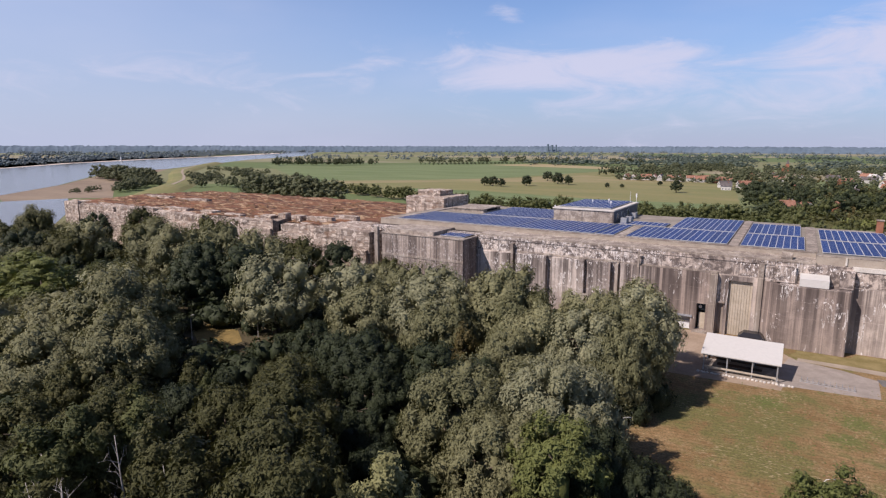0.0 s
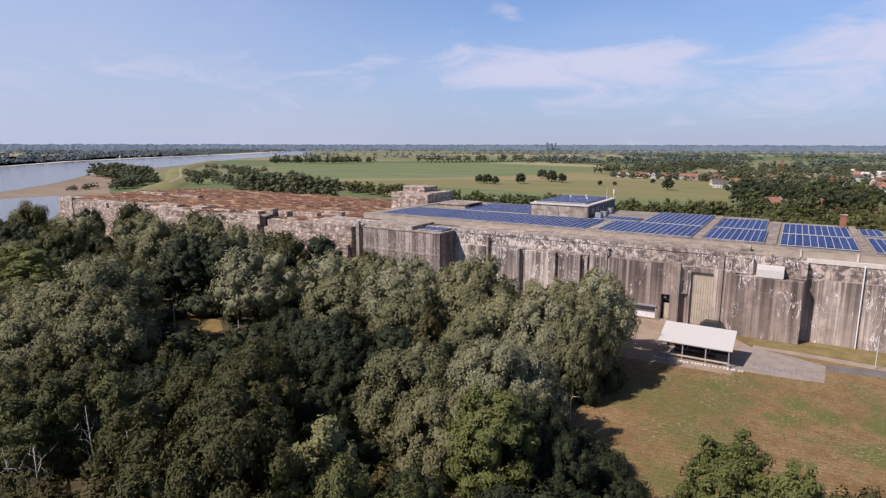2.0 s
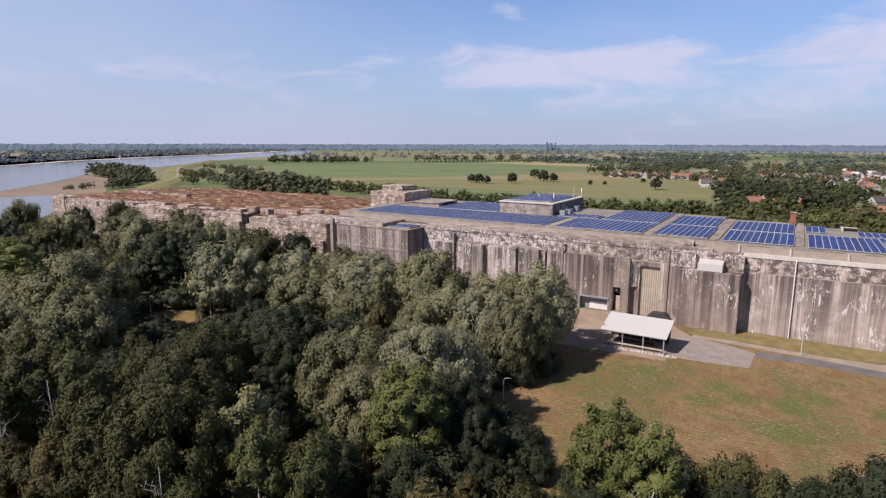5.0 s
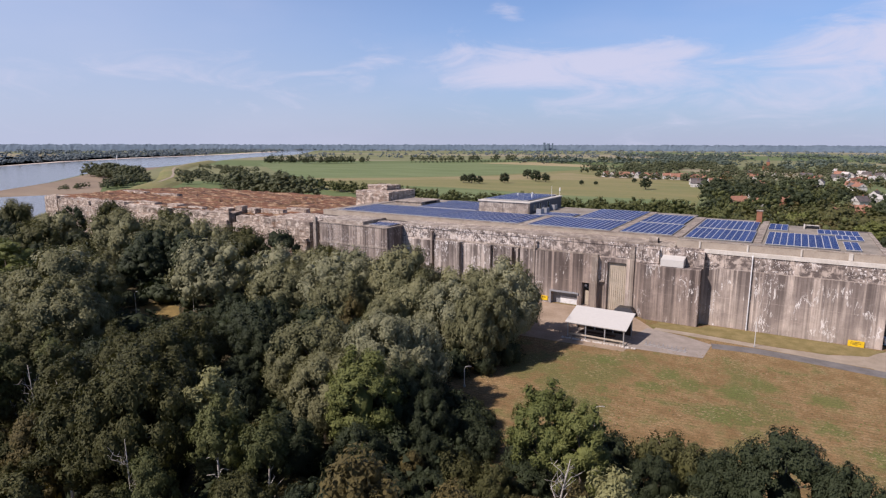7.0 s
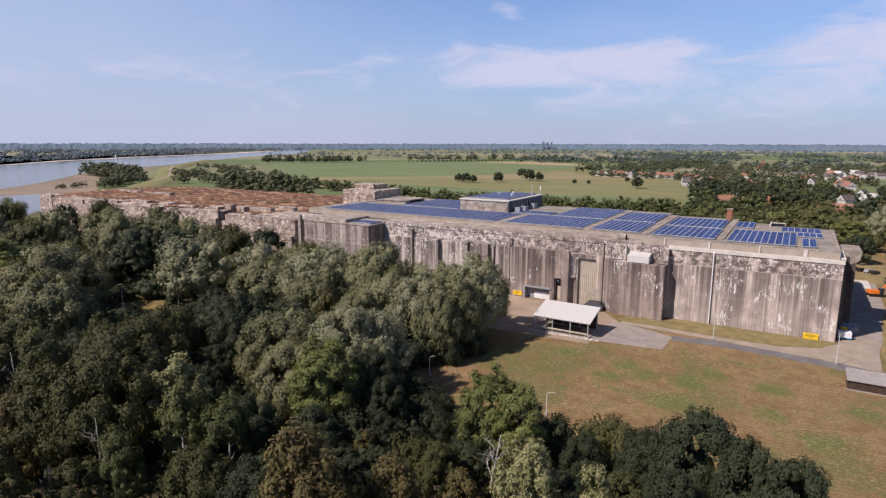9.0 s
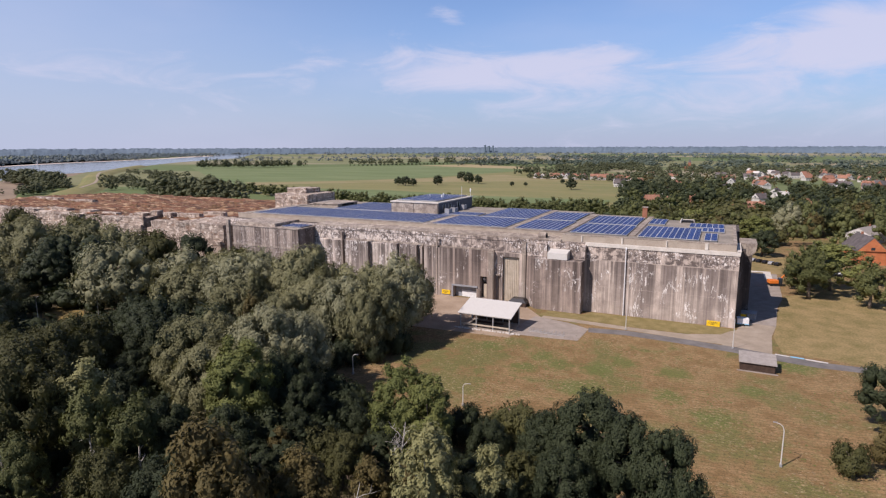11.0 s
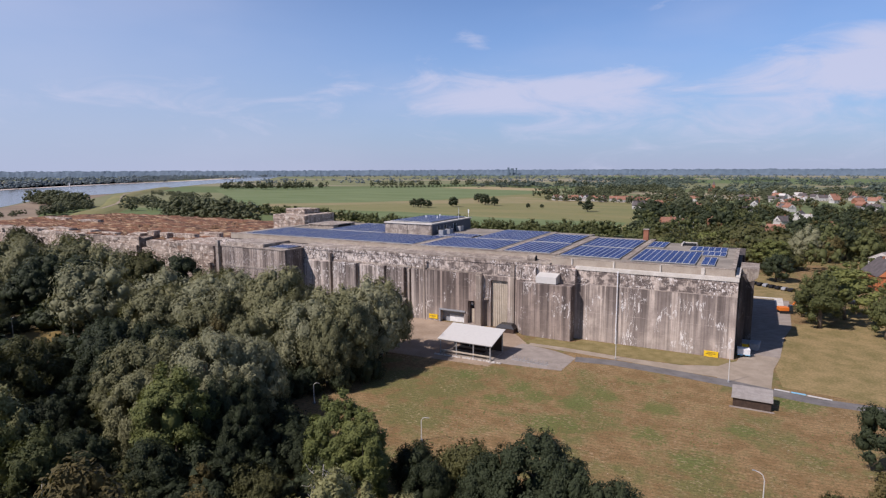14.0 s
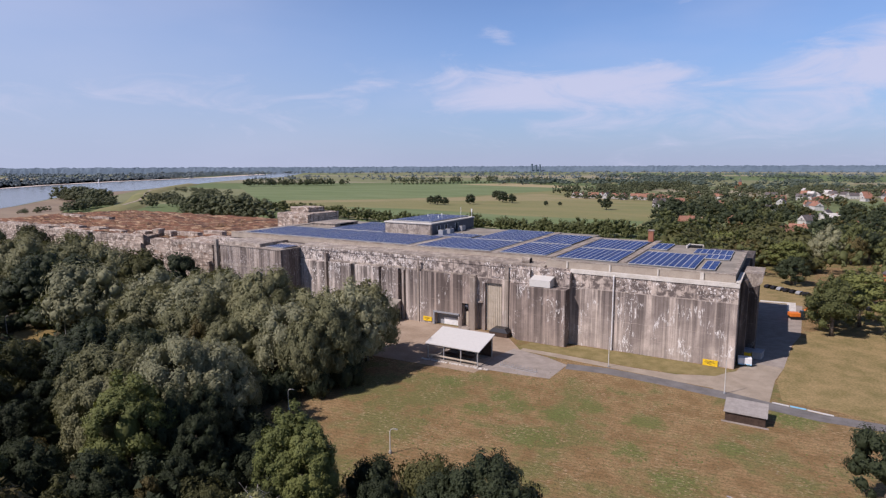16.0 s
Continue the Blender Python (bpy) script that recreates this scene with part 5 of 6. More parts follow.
    p[:, 2] = np.maximum(p[:, 2], 0.1)
    nrm = 0.8 * out + 0.55 * e[pick] + 0.22 * side / length + spread * rng.normal(size=(m, 3))
    nrm /= np.linalg.norm(nrm, axis=1)[:, None]
    t = way + 0.4 * rng.normal(size=(m, 3))
    t -= nrm * np.sum(t * nrm, axis=1)[:, None]
    t /= np.linalg.norm(t, axis=1)[:, None]
    b = np.cross(nrm, t)
    z = rng.uniform(0.5, 1.4, (m, 1))
    L, W = length * z / 2, width * z / 2
    v = np.stack([p - t * L * 0.8 + b * W * 1.15, p + t * L * 1.2 - nrm * L * 0.15, p - t * L * 0.8 - b * W * 1.15], axis=1).reshape(-1, 3)
    sprays = np.arange(3 * m).reshape(-1, 3)
    iv, jf = ICO[smooth]
    cv, cf, at = [], [], 3 * m
    for j in range(lobes):
        q = c[j] + drawn(np.full(len(iv), j), iv) * lr[j] * core * (1 + 0.075 * bumps(c[j] + iv * lr[j]))[:, None]
        q[:, 2] = np.maximum(q[:, 2], 0.05)
        cv.append(q)
        cf.append(jf + at)
        at += len(iv)
    if radius > lobe * 1.3:
        inner = iv * np.array([radius * 0.36, radius * 0.36, tall * 0.42]) * (1 + 0.1 * bumps(iv * 2.5))[:, None]
        inner[:, :2] *= (1 - top * np.clip(inner[:, 2:] / tall, 0, 1) ** 1.3 * 0.8)
        inner[:, 2] = np.maximum(inner[:, 2] + mid, 0.05)
        cv.append(inner)
        cf.append(jf + at)
    return np.concatenate([v, *cv]), sprays, np.concatenate(cf)


def mesh_from(name, v, quads, tris, mat):
    me = bpy.data.meshes.new(name)
    me.from_pydata(v.tolist(), [], quads.tolist() + tris.tolist())
    me.materials.append(M[mat])
    me.shade_smooth()
    return me


def trunk_mesh(seed, height, base, radius, thick, mat, bare=False):
    rng = random.Random(seed)
    bm = bmesh.new()
    lean = (rng.uniform(-0.6, 0.6), rng.uniform(-0.6, 0.6))
    line = [(lean[0] * f, lean[1] * f, height * 0.8 * f) for f in (0, 0.2, 0.45, 0.7, 1)]
    tube(bm, line, [thick * k for k in (1.25, 1, 0.8, 0.5, 0.15)], 6)
    for k in range(12 if bare else 5):
        f = rng.uniform(0.3, 0.85)
        a = rng.uniform(0, 6.28)
        reach = radius * rng.uniform(0.5, 0.85) * (1.1 - f * 0.5)
        s = Vector((lean[0] * f, lean[1] * f, height * 0.8 * f))
        e = s + Vector((math.cos(a) * reach, math.sin(a) * reach, reach * rng.uniform(0.4, 1.0)))
        m = s.lerp(e, 0.5) + Vector((rng.uniform(-0.3, 0.3), rng.uniform(-0.3, 0.3), 0.4))
        tube(bm, [s, m, e], [thick * k * (0.7 if bare else 1.0) for k in (0.42, 0.27, 0.08)], 4)
        if bare:
            for _ in range(3):
                g = m.lerp(e, rng.random())
                tube(bm, [g, g + Vector((rng.uniform(-1, 1), rng.uniform(-1, 1), rng.uniform(0.3, 1.4)))], [thick * 0.14, thick * 0.05], 4)
    return mesh_of("trunk", bm, mat, True)


# kind: height, radius, crown base, lobes, lobe size, leaf length, leaf width, droop, taper, raggedness, leaves (near, middle, far), leaf material, bark, thickness
KINDS = {
    "willow": (14.0, 6.9, 0.2, 88, 1.3, 0.46, 0.2, 0.05, 0.15, 0.17, (18000, 9000, 3800), "willow", "bark", 0.45),
    "silver": (14.0, 6.9, 0.2, 94, 1.22, 0.46, 0.19, 0.05, 0.15, 0.18, (18000, 9000, 3800), "silver", "bark", 0.45),
    "olive": (12.0, 5.2, 0.4, 64, 1.0, 0.4, 0.19, 0.1, 0.3, 0.24, (12000, 5400, 2300), "olive", "bark", 0.36),
    "green": (12.0, 4.2, 0.8, 50, 0.85, 0.38, 0.19, 0.1, 0.5, 0.2, (8000, 3800, 1800), "green", "bark", 0.34),
    "oak": (13.0, 5.7, 0.3, 72, 1.15, 0.36, 0.19, 0.1, 0.25, 0.13, (12500, 4200, 1700), "oak", "bark", 0.45),
    "poplar": (14.0, 4.0, 0.8, 96, 0.66, 0.38, 0.17, 0.0, 0.35, 0.26, (13500, 4200, 2200), "bright", "bark", 0.22),
    "birch": (13.0, 2.7, 2.6, 44, 0.68, 0.4, 0.18, 0.3, 0.55, 0.34, (5200, 3000, 1500), "olive", "birch", 0.17),
    "white_birch": (13.0, 2.6, 5.6, 34, 0.62, 0.4, 0.17, 0.2, 0.4, 0.34, (4200, 2400, 1200), "green", "birch", 0.2),
    "aspen": (12.0, 2.5, 1.2, 56, 0.55, 0.42, 0.18, 0.05, 0.5, 0.38, (5200, 2600, 1300), "pale_leaf", "birch", 0.15),
    "autumn": (8.0, 3.0, 0.2, 36, 0.8, 0.38, 0.2, 0.1, 0.5, 0.28, (4600, 2600, 1200), "autumn", "bark", 0.2),
    "shrub": (5.0, 3.6, -0.6, 20, 1.3, 0.4, 0.22, 0.1, 0.3, 0.2, (3400, 1800, 900), "olive", "bark", 0.16),
    "thicket": (5.0, 4.0, -0.6, 20, 1.4, 0.4, 0.24, 0.1, 0.25, 0.2, (3400, 1800, 900), "oak", "bark", 0.16),
}
LABELS = {
    "silver": ("willow_tree", "silvery bushy willow with wind-turned leaves", "willow"),
    "willow": ("willow_tree", "grey-green bushy willow with lumpy crown", "willow"), "olive": ("tree", "dense olive-green tree in the thicket", "tree"),
    "green": ("tree", "mid-green leafy tree in the thicket", "tree"), "oak": ("oak_tree", "dark green dense round-topped oak", "oak tree"),
    "poplar": ("poplar_tree", "fresh light green poplar with upright crown", "poplar"), "birch": ("birch_tree", "slender birch with pale trunk", "birch"),
    "white_birch": ("birch_tree", "white-stemmed birch with a high thin crown", "birch"),
    "aspen": ("aspen_tree", "slim pale-leaved aspen sapling in the thicket", "aspen"),
    "autumn": ("shrub", "shrub with leaves turning rusty brown", "shrub"), "shrub": ("shrub", "low olive-green shrub at the wood's edge", "shrub"), "thicket": ("shrub", "dark green bush in the undergrowth", "shrub"),
}
MADE = {}


def tree_meshes(kind, far, variant):
    key = (kind, far, variant)
    if key not in MADE:
        H, R, base, tufts, tuft, L, W, droop, top, ragged, counts, leaf, bark, thick = KINDS[kind]
        seed = 101 * list(KINDS).index(kind) + 7 * variant + 1
        g, h = (0.9, 1.12, 1.5)[far], (1.0, 0.8, 0.5)[far]
        v, q, t = crown_arrays(seed, H, R, base, int(tufts * h), tuft / h ** 0.5, counts[far], L * g, W * g, droop, top, ragged, smooth=1)
        MADE[key] = mesh_from("crown", v, q, t, leaf), trunk_mesh(seed, H, base, R, thick, bark)
    return MADE[key]


TREES = random.Random(11)


def bisect_far(x, y):
    """How finely a tree is leaved: 0 along the near side of the wood, 2 far off."""
    d = math.hypot(max(-80 - x, 0, x - 10), y + 180)
    return 0 if d < 88 else 1 if d < 145 else 2


def plant(kind, x, y, height, wide=1.0, far=-1, group="trees of the wood"):
    H, R = KINDS[kind][:2]
    far = far if far >= 0 else bisect_far(x, y)
    crown, trunk = tree_meshes(kind, far, TREES.randrange(3))
    name, label, cat = LABELS[kind]
    ob = thing(name, label, cat, (x, y, 0), TREES.uniform(0, 360), group)
    s = height / H
    ob.scale = (s ** 0.6 * wide, s ** 0.6 * wide, s)
    for n, me in (("crown", crown), ("trunk", trunk)):
        p = new(n, me)
        p.parent = ob
    return R * s ** 0.6 * wide


# the trees that can be told apart
placed = []


def stand(rows):
    """Trees by kind, place, height and breadth."""
    for kind, x, y, h, w in rows:
        if kind in ("willow", "silver"):
            w, h = w * 1.06, h * 1.04
        r = plant(kind, x, y, h, w, 1 if y > 30 else -1)
        placed.append((x, y, r))


# along the ruin
stand((("olive", -256, -29, 23, 1.1), ("willow", -234, -38, 22.5, 1.15), ("willow", -252, -47, 21, 1.05), ("willow", -275, -40, 21, 1.2), ("willow", -288, -31, 19, 1.05), ("olive", -321, -17, 22, 1.1), ("oak", -360, -17, 18.5, 1.0), ("olive", -366, -42, 21, 1.1), ("willow", -405, -24, 18, 1.0),))
stand((("poplar", -265, -90, 18, 2.0), ("poplar", -240, -96, 18.5, 2.0), ("poplar", -252, -98, 16, 1.9), ("olive", -300, -60, 19, 1.2), ("willow", -318, -45, 18, 1.1), ("oak", -330, -62, 18, 1.2), ("oak", -345, -80, 17, 1.2), ("oak", -222, -58, 20.5, 1.2), ("oak", -207, -52, 20, 1.2), ("oak", -214, -66, 17.5, 1.15), ("olive", -205, -30, 20, 1.15), ("oak", -196, -20, 17.5, 1.1), ("willow", -219, -36, 20, 1.1), ("olive", -179, -14, 12.5, 1),))
# willows round the clearing
stand((("silver", -180, -66, 19.5, 1.12), ("willow", -191, -103, 21, 1.2), ("willow", -172, -112, 18, 1.1), ("willow", -203, -112, 15.5, 1.15), ("silver", -205, -94, 19, 1.0), ("willow", -182, -122, 15, 1.1), ("willow", -220, -105, 13.5, 1.1), ("olive", -230, -80, 17, 1.1), ("willow", -222, -122, 17, 1.2), ("olive", -160, -121, 11.5, 1.0),))
# willows before the bunker
stand((("silver", -163, -51, 17, 1.05), ("willow", -152, -42, 17, 1.0), ("willow", -146, -66, 17, 1.1), ("silver", -132, -60, 19, 1.1), ("willow", -118, -50, 21.5, 1.1), ("silver", -140, -44, 18, 1.0), ("willow", -124, -66, 17, 1.0), ("willow", -109, -57, 18, 0.9), ("oak", -153, -79, 11, 1.0), ("oak", -136, -79, 11.5, 0.9), ("autumn", -116, -72, 13, 0.8),))
stand((("willow", -96, -48, 18.5, 1.0), ("willow", -86.5, -42, 19.3, 0.9), ("silver", -84.5, -50.5, 19.3, 0.92), ("willow", -84.6, -60, 18.6, 0.86), ("willow", -85, -67, 16.5, 0.72), ("silver", -92, -64, 17.8, 0.92), ("willow", -103, -63, 16.5, 0.9), ("willow", -106, -72, 14.5, 0.85),))
# the willows at the edge of the field
stand((("willow", -99, -103, 17, 1.05), ("silver", -88, -98, 18, 0.95), ("poplar", -80.5, -112, 18.3, 1.3), ("willow", -90.5, -110, 15.5, 0.85), ("willow", -105, -94, 14, 0.8),))
# the oaks are added where the willows' cast shadow lies dark
stand((("silver", -84.5, -92, 16.5, 0.84), ("willow", -96, -84, 13.5, 0.85), ("willow", -88, -84, 12, 0.7), ("oak", -77.5, -100, 12.5, 0.8), ("oak", -72, -106, 11, 0.8), ("oak", -67, -113, 8.5, 0.7), ("oak", -78, -106, 14, 0.7),))
# dark oaks and the olive stand
stand((("oak", -126, -93, 17, 1.05), ("oak", -114, -88, 15, 1.05), ("oak", -117, -101, 14, 1.0), ("oak", -138, -88, 13, 0.95), ("oak", -107, -82, 12, 0.9), ("oak", -111, -111, 11, 0.9), ("oak", -103, -119, 12, 0.9),))
stand((("olive", -135, -104, 13.5, 1.1), ("olive", -126, -113, 16, 1.1), ("olive", -117, -122, 18.5, 1.1), ("olive", -109, -131, 20.5, 1.05), ("olive", -128, -124, 16, 1.0), ("olive", -100, -139, 21.5, 1.0), ("green", -146, -113, 11.4, 0.55), ("oak", -152, -106, 7, 0.8), ("oak", -158, -100, 6, 0.8),))
stand((("olive", -137, -136, 18.5, 1.0), ("white_birch", -136, -139.5, 18, 1.25), ("white_birch", -133, -134, 18, 1.2), ("birch", -121, -139, 18, 1.1), ("birch", -113, -140, 18.5, 1.2), ("olive", -143, -132, 14, 1.1), ("white_birch", -136, -144, 17.5, 1.3), ("autumn", -121, -149, 11.5, 1.0), ("autumn", -114, -146, 12.5, 1.0), ("olive", -117, -148, 10, 0.9), ("oak", -152, -127, 12, 1.0), ("birch", -106, -145, 17, 1.2), ("olive", -91, -149, 10, 0.9), ("green", -89, -144, 13, 0.8),))
# the near side
stand((("aspen", -93, -131.5, 18.2, 1.25), ("aspen", -90.5, -130, 16.5, 0.9), ("white_birch", -87, -135, 18.0, 1.0), ("white_birch", -80, -133, 17.0, 1.0), ("oak", -84, -125, 12, 0.9), ("oak", -74, -121, 11, 0.9), ("birch", -66, -130, 13, 1.0), ("autumn", -59, -138, 18.5, 1.1), ("oak", -66, -139, 14, 0.9), ("autumn", -53, -128, 12, 1.0), ("olive", -74, -142, 14, 0.8), ("oak", -62, -121, 8, 0.8),))
stand((("poplar", -51.3, -104.5, 16.2, 1.15), ("poplar", -45, -106.5, 15.4, 1.0), ("aspen", -36, -125.5, 18.6, 1.05), ("aspen", -30, -120, 14.5, 0.9), ("aspen", -37.5, -117, 12.5, 0.85), ("autumn", -43, -116, 9, 0.9), ("olive", -54, -117, 9, 0.8),))
stand((("oak", -20.5, -102, 16.2, 0.95), ("oak", -27, -103, 11.6, 0.8), ("oak", -9.5, -109, 16, 0.72), ("oak", -14.5, -107.5, 16, 0.7), ("shrub", -37, -90, 6.5, 0.9), ("thicket", -44, -95, 6.0, 0.85), ("shrub", -31, -97, 8, 0.8), ("oak", -36, -104, 10, 0.7), ("oak", -22, -113, 12, 0.8), ("olive", -28, -112, 10, 0.8),))
stand((("autumn", -47, -122, 9, 0.9), ("shrub", -63, -112, 6, 0.9), ("autumn", -67, -118, 7.5, 0.8),))
stand((("autumn", 22, -73, 7.0, 0.9), ("oak", 25, -58, 13, 0.9), ("shrub", 16, -77, 4.6, 0.8),))
# low dark bushes, several added to stand for cast shadow on the ground
stand((("thicket", -79, -59, 6, 0.8), ("thicket", -80.5, -67, 5.0, 0.7), ("thicket", -86, -73, 6.0, 0.8), ("thicket", -90, -77, 6, 0.8), ("thicket", -74, -92, 5, 1.0), ("thicket", -70, -96.5, 5, 1.0), ("thicket", -65, -100, 4.5, 0.9), ("thicket", -80, -88, 4.5, 0.8), ("thicket", -69, -90.5, 3, 0.7), ("thicket", -73, -86.5, 2.6, 0.6), ("thicket", -72, -114, 7.5, 1.0), ("thicket", -73, -104, 6, 1.0), ("thicket", -93, -85, 6, 1.0), ("thicket", -66, -107, 5, 0.9), ("thicket", -56, -101, 5, 0.8), ("oak", -97, -80, 9, 0.8),))
# beside the lane
stand((("green", 23.5, 48, 18, 1.3), ("poplar", 32, 64, 18, 2.0), ("green", 40, 42, 14, 1.2), ("oak", 22, 62, 11, 1), ("olive", 52, 47, 9, 0.9), ("oak", 13, 131, 12, 1.2), ("poplar", 11, 163, 16, 1.9), ("silver", 30, 206, 16.5, 1.0), ("oak", 49, 220, 17, 1.2), ("autumn", 40, 207, 14, 1.5), ("autumn", 72, 250, 16, 2.0), ("olive", 61, 240, 14, 1.2), ("poplar", 33, 97, 13, 1.9), ("olive", 28, 84, 9, 0.9),))

# the rest of the wood
def in_wood(x, y):
    if math.hypot(x + 79, y + 78) < 13 or math.hypot((x + 187) / 17, (y + 78) / 8.5) < 1 or y < -186 - 0.06 * x:
        return False
    if x < -112:
        return -12 > y and y > -186 and y < -14 + 0.03 * (x + 112)
    edge = -38 if x < -84 else -82
    if x > -74:
        edge = -106
    return y < edge and x < 8


wood = random.Random(23)
SIZES = {"willow": 13, "olive": 11, "green": 12, "oak": 10.5, "birch": 13.5, "autumn": 8, "poplar": 14, "aspen": 12, "thicket": 5, "shrub": 5.5}


def overlooked(x, y):
    return in_wood(x, y) and not ((y + 176) < 0.30 * (-60 - x) - 20 or (y < -150 and x > -75) or (x > -60 and y < -140))


def fill(count, kinds, weights, gap, lo, hi, area):
    for _ in range(count):
        x, y = wood.uniform(-470, 6), wood.uniform(-188, -14)
        if not overlooked(x, y) or not area(x, y):
            continue
        kind = wood.choices(kinds, weights)[0] if math.hypot((x + 186) / 24, (y + 80) / 18) > 1 else "thicket"
        h = SIZES[kind] * wood.uniform(lo, hi) * (1.45 if x < -225 else 1.1)
        if -182 < x < -140 and -112 < y < -76:
            h *= 0.6
        r = KINDS[kind][1] * (h / KINDS[kind][0]) ** 0.6
        if any((x - a) ** 2 + (y - b) ** 2 < ((r + c) * 0.5 * gap) ** 2 for a, b, c in placed):
            continue
        placed.append((x, y, r))
        plant(kind, x, y, h, wood.uniform(0.85, 1.15), max(1, bisect_far(x, y)))


def mixed(x, y):
    """The low mixed thicket on the near side; willows stand beyond it."""
    return y < -118 + 0.10 * (-90 - x) or x > -74


def hollow(x, y):
    """A stand of dark oaks amid the willows."""
    return math.hypot((x + 122) / 22, (y + 98) / 16) < 1


fill(300, ("oak",), (1,), 1.0, 0.6, 0.9, hollow)
fill(1500, ("willow", "olive", "oak", "green"), (36, 26, 30, 8), 1.65, 0.5, 0.85, lambda x, y: not mixed(x, y))
fill(700, ("birch", "olive", "green", "oak", "autumn"), (16, 36, 10, 30, 8), 1.45, 0.7, 1.05, lambda x, y: mixed(x, y) and x < -84)
fill(500, ("oak", "olive", "autumn"), (60, 25, 15), 1.1, 0.5, 0.85, lambda x, y: mixed(x, y) and x >= -84)


def dead_tree(x, y, h, dx, dy, thick=0.13):
    ob = thing("dead_tree", "bare bleached dead tree leaning among green ones", "dead tree", (x, y, 0))
    ob.rotation_euler = (-dy / h, dx / h, 0)
    p = new("trunk", trunk_mesh(int(h * 7 + x), h, 2, h * 0.2, thick, "birch", True))
    p.parent = ob


for x, y, h, dx, dy, w in ((-131.5, -147, 16.5, -2, -1, 0.19), (-129, -146, 17.5, 1, -1, 0.21), (-129, -138.5, 20, -1, -0.5, 0.19), (-117, -139.5, 20.5, -1, -0.5, 0.16), (-46.2, -116.5, 19, 3.4, -1.5, 0.26), (-94.5, -143, 18.5, 0.5, -1, 0.17), (-45.5, -131, 15, 3, 1.5, 0.16)):
    dead_tree(x, y, h, dx, dy, w)

# single trees in the pasture
for x, y, h, w in ((-412, 516, 11, 1.1), (-398, 512, 12, 1.2), (-384, 508, 10, 1.0), (-362, 538, 13, 1.15), (-378, 656, 14, 1.2), (-340, 596, 15, 1.2), (-322, 588, 12, 1.1), (-174, 525, 13, 1.1), (-262, 560, 6, 0.8), (-245, 566, 5, 0.8), (-214, 640, 6, 0.9)):
    plant("oak", x, y, h, w, 2, "trees in the pasture")


def grove(name, spots, mats, label, category, seed, kinds=("oak", "green", "olive"), coarse=False, broad=1.0, leafy=99, lumps=9):
    """Trees too far off or too many to count, joined; each keeps a lumpy crown of leaf sprays."""
    rng = np.random.RandomState(seed)
    forms = []
    for i, kd in enumerate(kinds):
        H, R, base, tufts, tuft, L, W, droop, top, ragged = KINDS[kd][:10]
        if coarse:
            forms.append((H, crown_arrays(seed + i, H, R * 1.2, -1.0, 7, tuft * 1.5, 15, L * 2.8, W * 4, droop, top, 0.25, core=0.9, smooth=1)))
        else:
            forms.append((H, crown_arrays(seed + i, H, R, 0.0, lumps, tuft * 1.5 * (10 / lumps) ** 0.4, leafy, L * 2.7 * (120 / leafy) ** 0.25, W * 3.4 * (120 / leafy) ** 0.25, droop, top, 0.2, core=0.84, smooth=1)))
    vs, fs, n = [], [], 0
    for x, y, h in spots:
        H, (v, q, t) = forms[rng.randint(len(forms))]
        a, s = rng.uniform(0, 6.28), h / H
        k = s * rng.uniform(0.85, 1.25) * broad
        w = np.stack([(v[:, 0] * math.cos(a) - v[:, 1] * math.sin(a)) * k + x, (v[:, 0] * math.sin(a) + v[:, 1] * math.cos(a)) * k + y, v[:, 2] * s], axis=1)
        vs.append(w)
        fs += (q + n).tolist() + (t + n).tolist()
        n += len(v)
    me = bpy.data.meshes.new(name)
    me.from_pydata(np.concatenate(vs).tolist(), [], fs)
    me.materials.append(M[mats])
    me.shade_smooth()
    tagged(new(name, me), label, category, kind="stuff")


def along(line, step, wide, lo, hi, seed):
    rng, out = random.Random(seed), []
    for (ax, ay), (bx, by) in zip(line, line[1:]):
        n = max(1, int(math.hypot(bx - ax, by - ay) / step))
        for i in range(n):
            f = (i + rng.random()) / n
            out.append((ax + (bx - ax) * f + rng.uniform(-wide, wide), ay + (by - ay) * f + rng.uniform(-wide, wide), rng.uniform(lo, hi)))
    return out


def within(x0, x1, y0, y1, n, lo, hi, seed, ok=None):
    rng, out = random.Random(seed), []
    while len(out) < n:
        x, y = rng.uniform(x0, x1), rng.uniform(y0, y1)
        if ok is None or ok(x, y):
            out.append((x, y, rng.uniform(lo, hi)))
    return out


grove("undergrowth", [q for q in within(-470, 6, -188, -14, 800, 3, 6, 91) if overlooked(q[0], q[1]) and math.hypot((q[0] + 184) / 21, (q[1] + 79) / 9) > 1], "oak", "dark bushes and brambles under the trees", "undergrowth", 92, ("thicket", "shrub"), leafy=110, lumps=6)
grove("hedgerow", along([(-560, 345), (-400, 292), (-300, 268), (-160, 262), (-60, 275)], 4.2, 9, 8, 13, 1) + along([(-300, 262), (-60, 265)], 6, 8, 7, 11, 2), "green", "thick green hedgerow behind the bunker", "hedgerow", 31, leafy=120, lumps=10, broad=1.25)
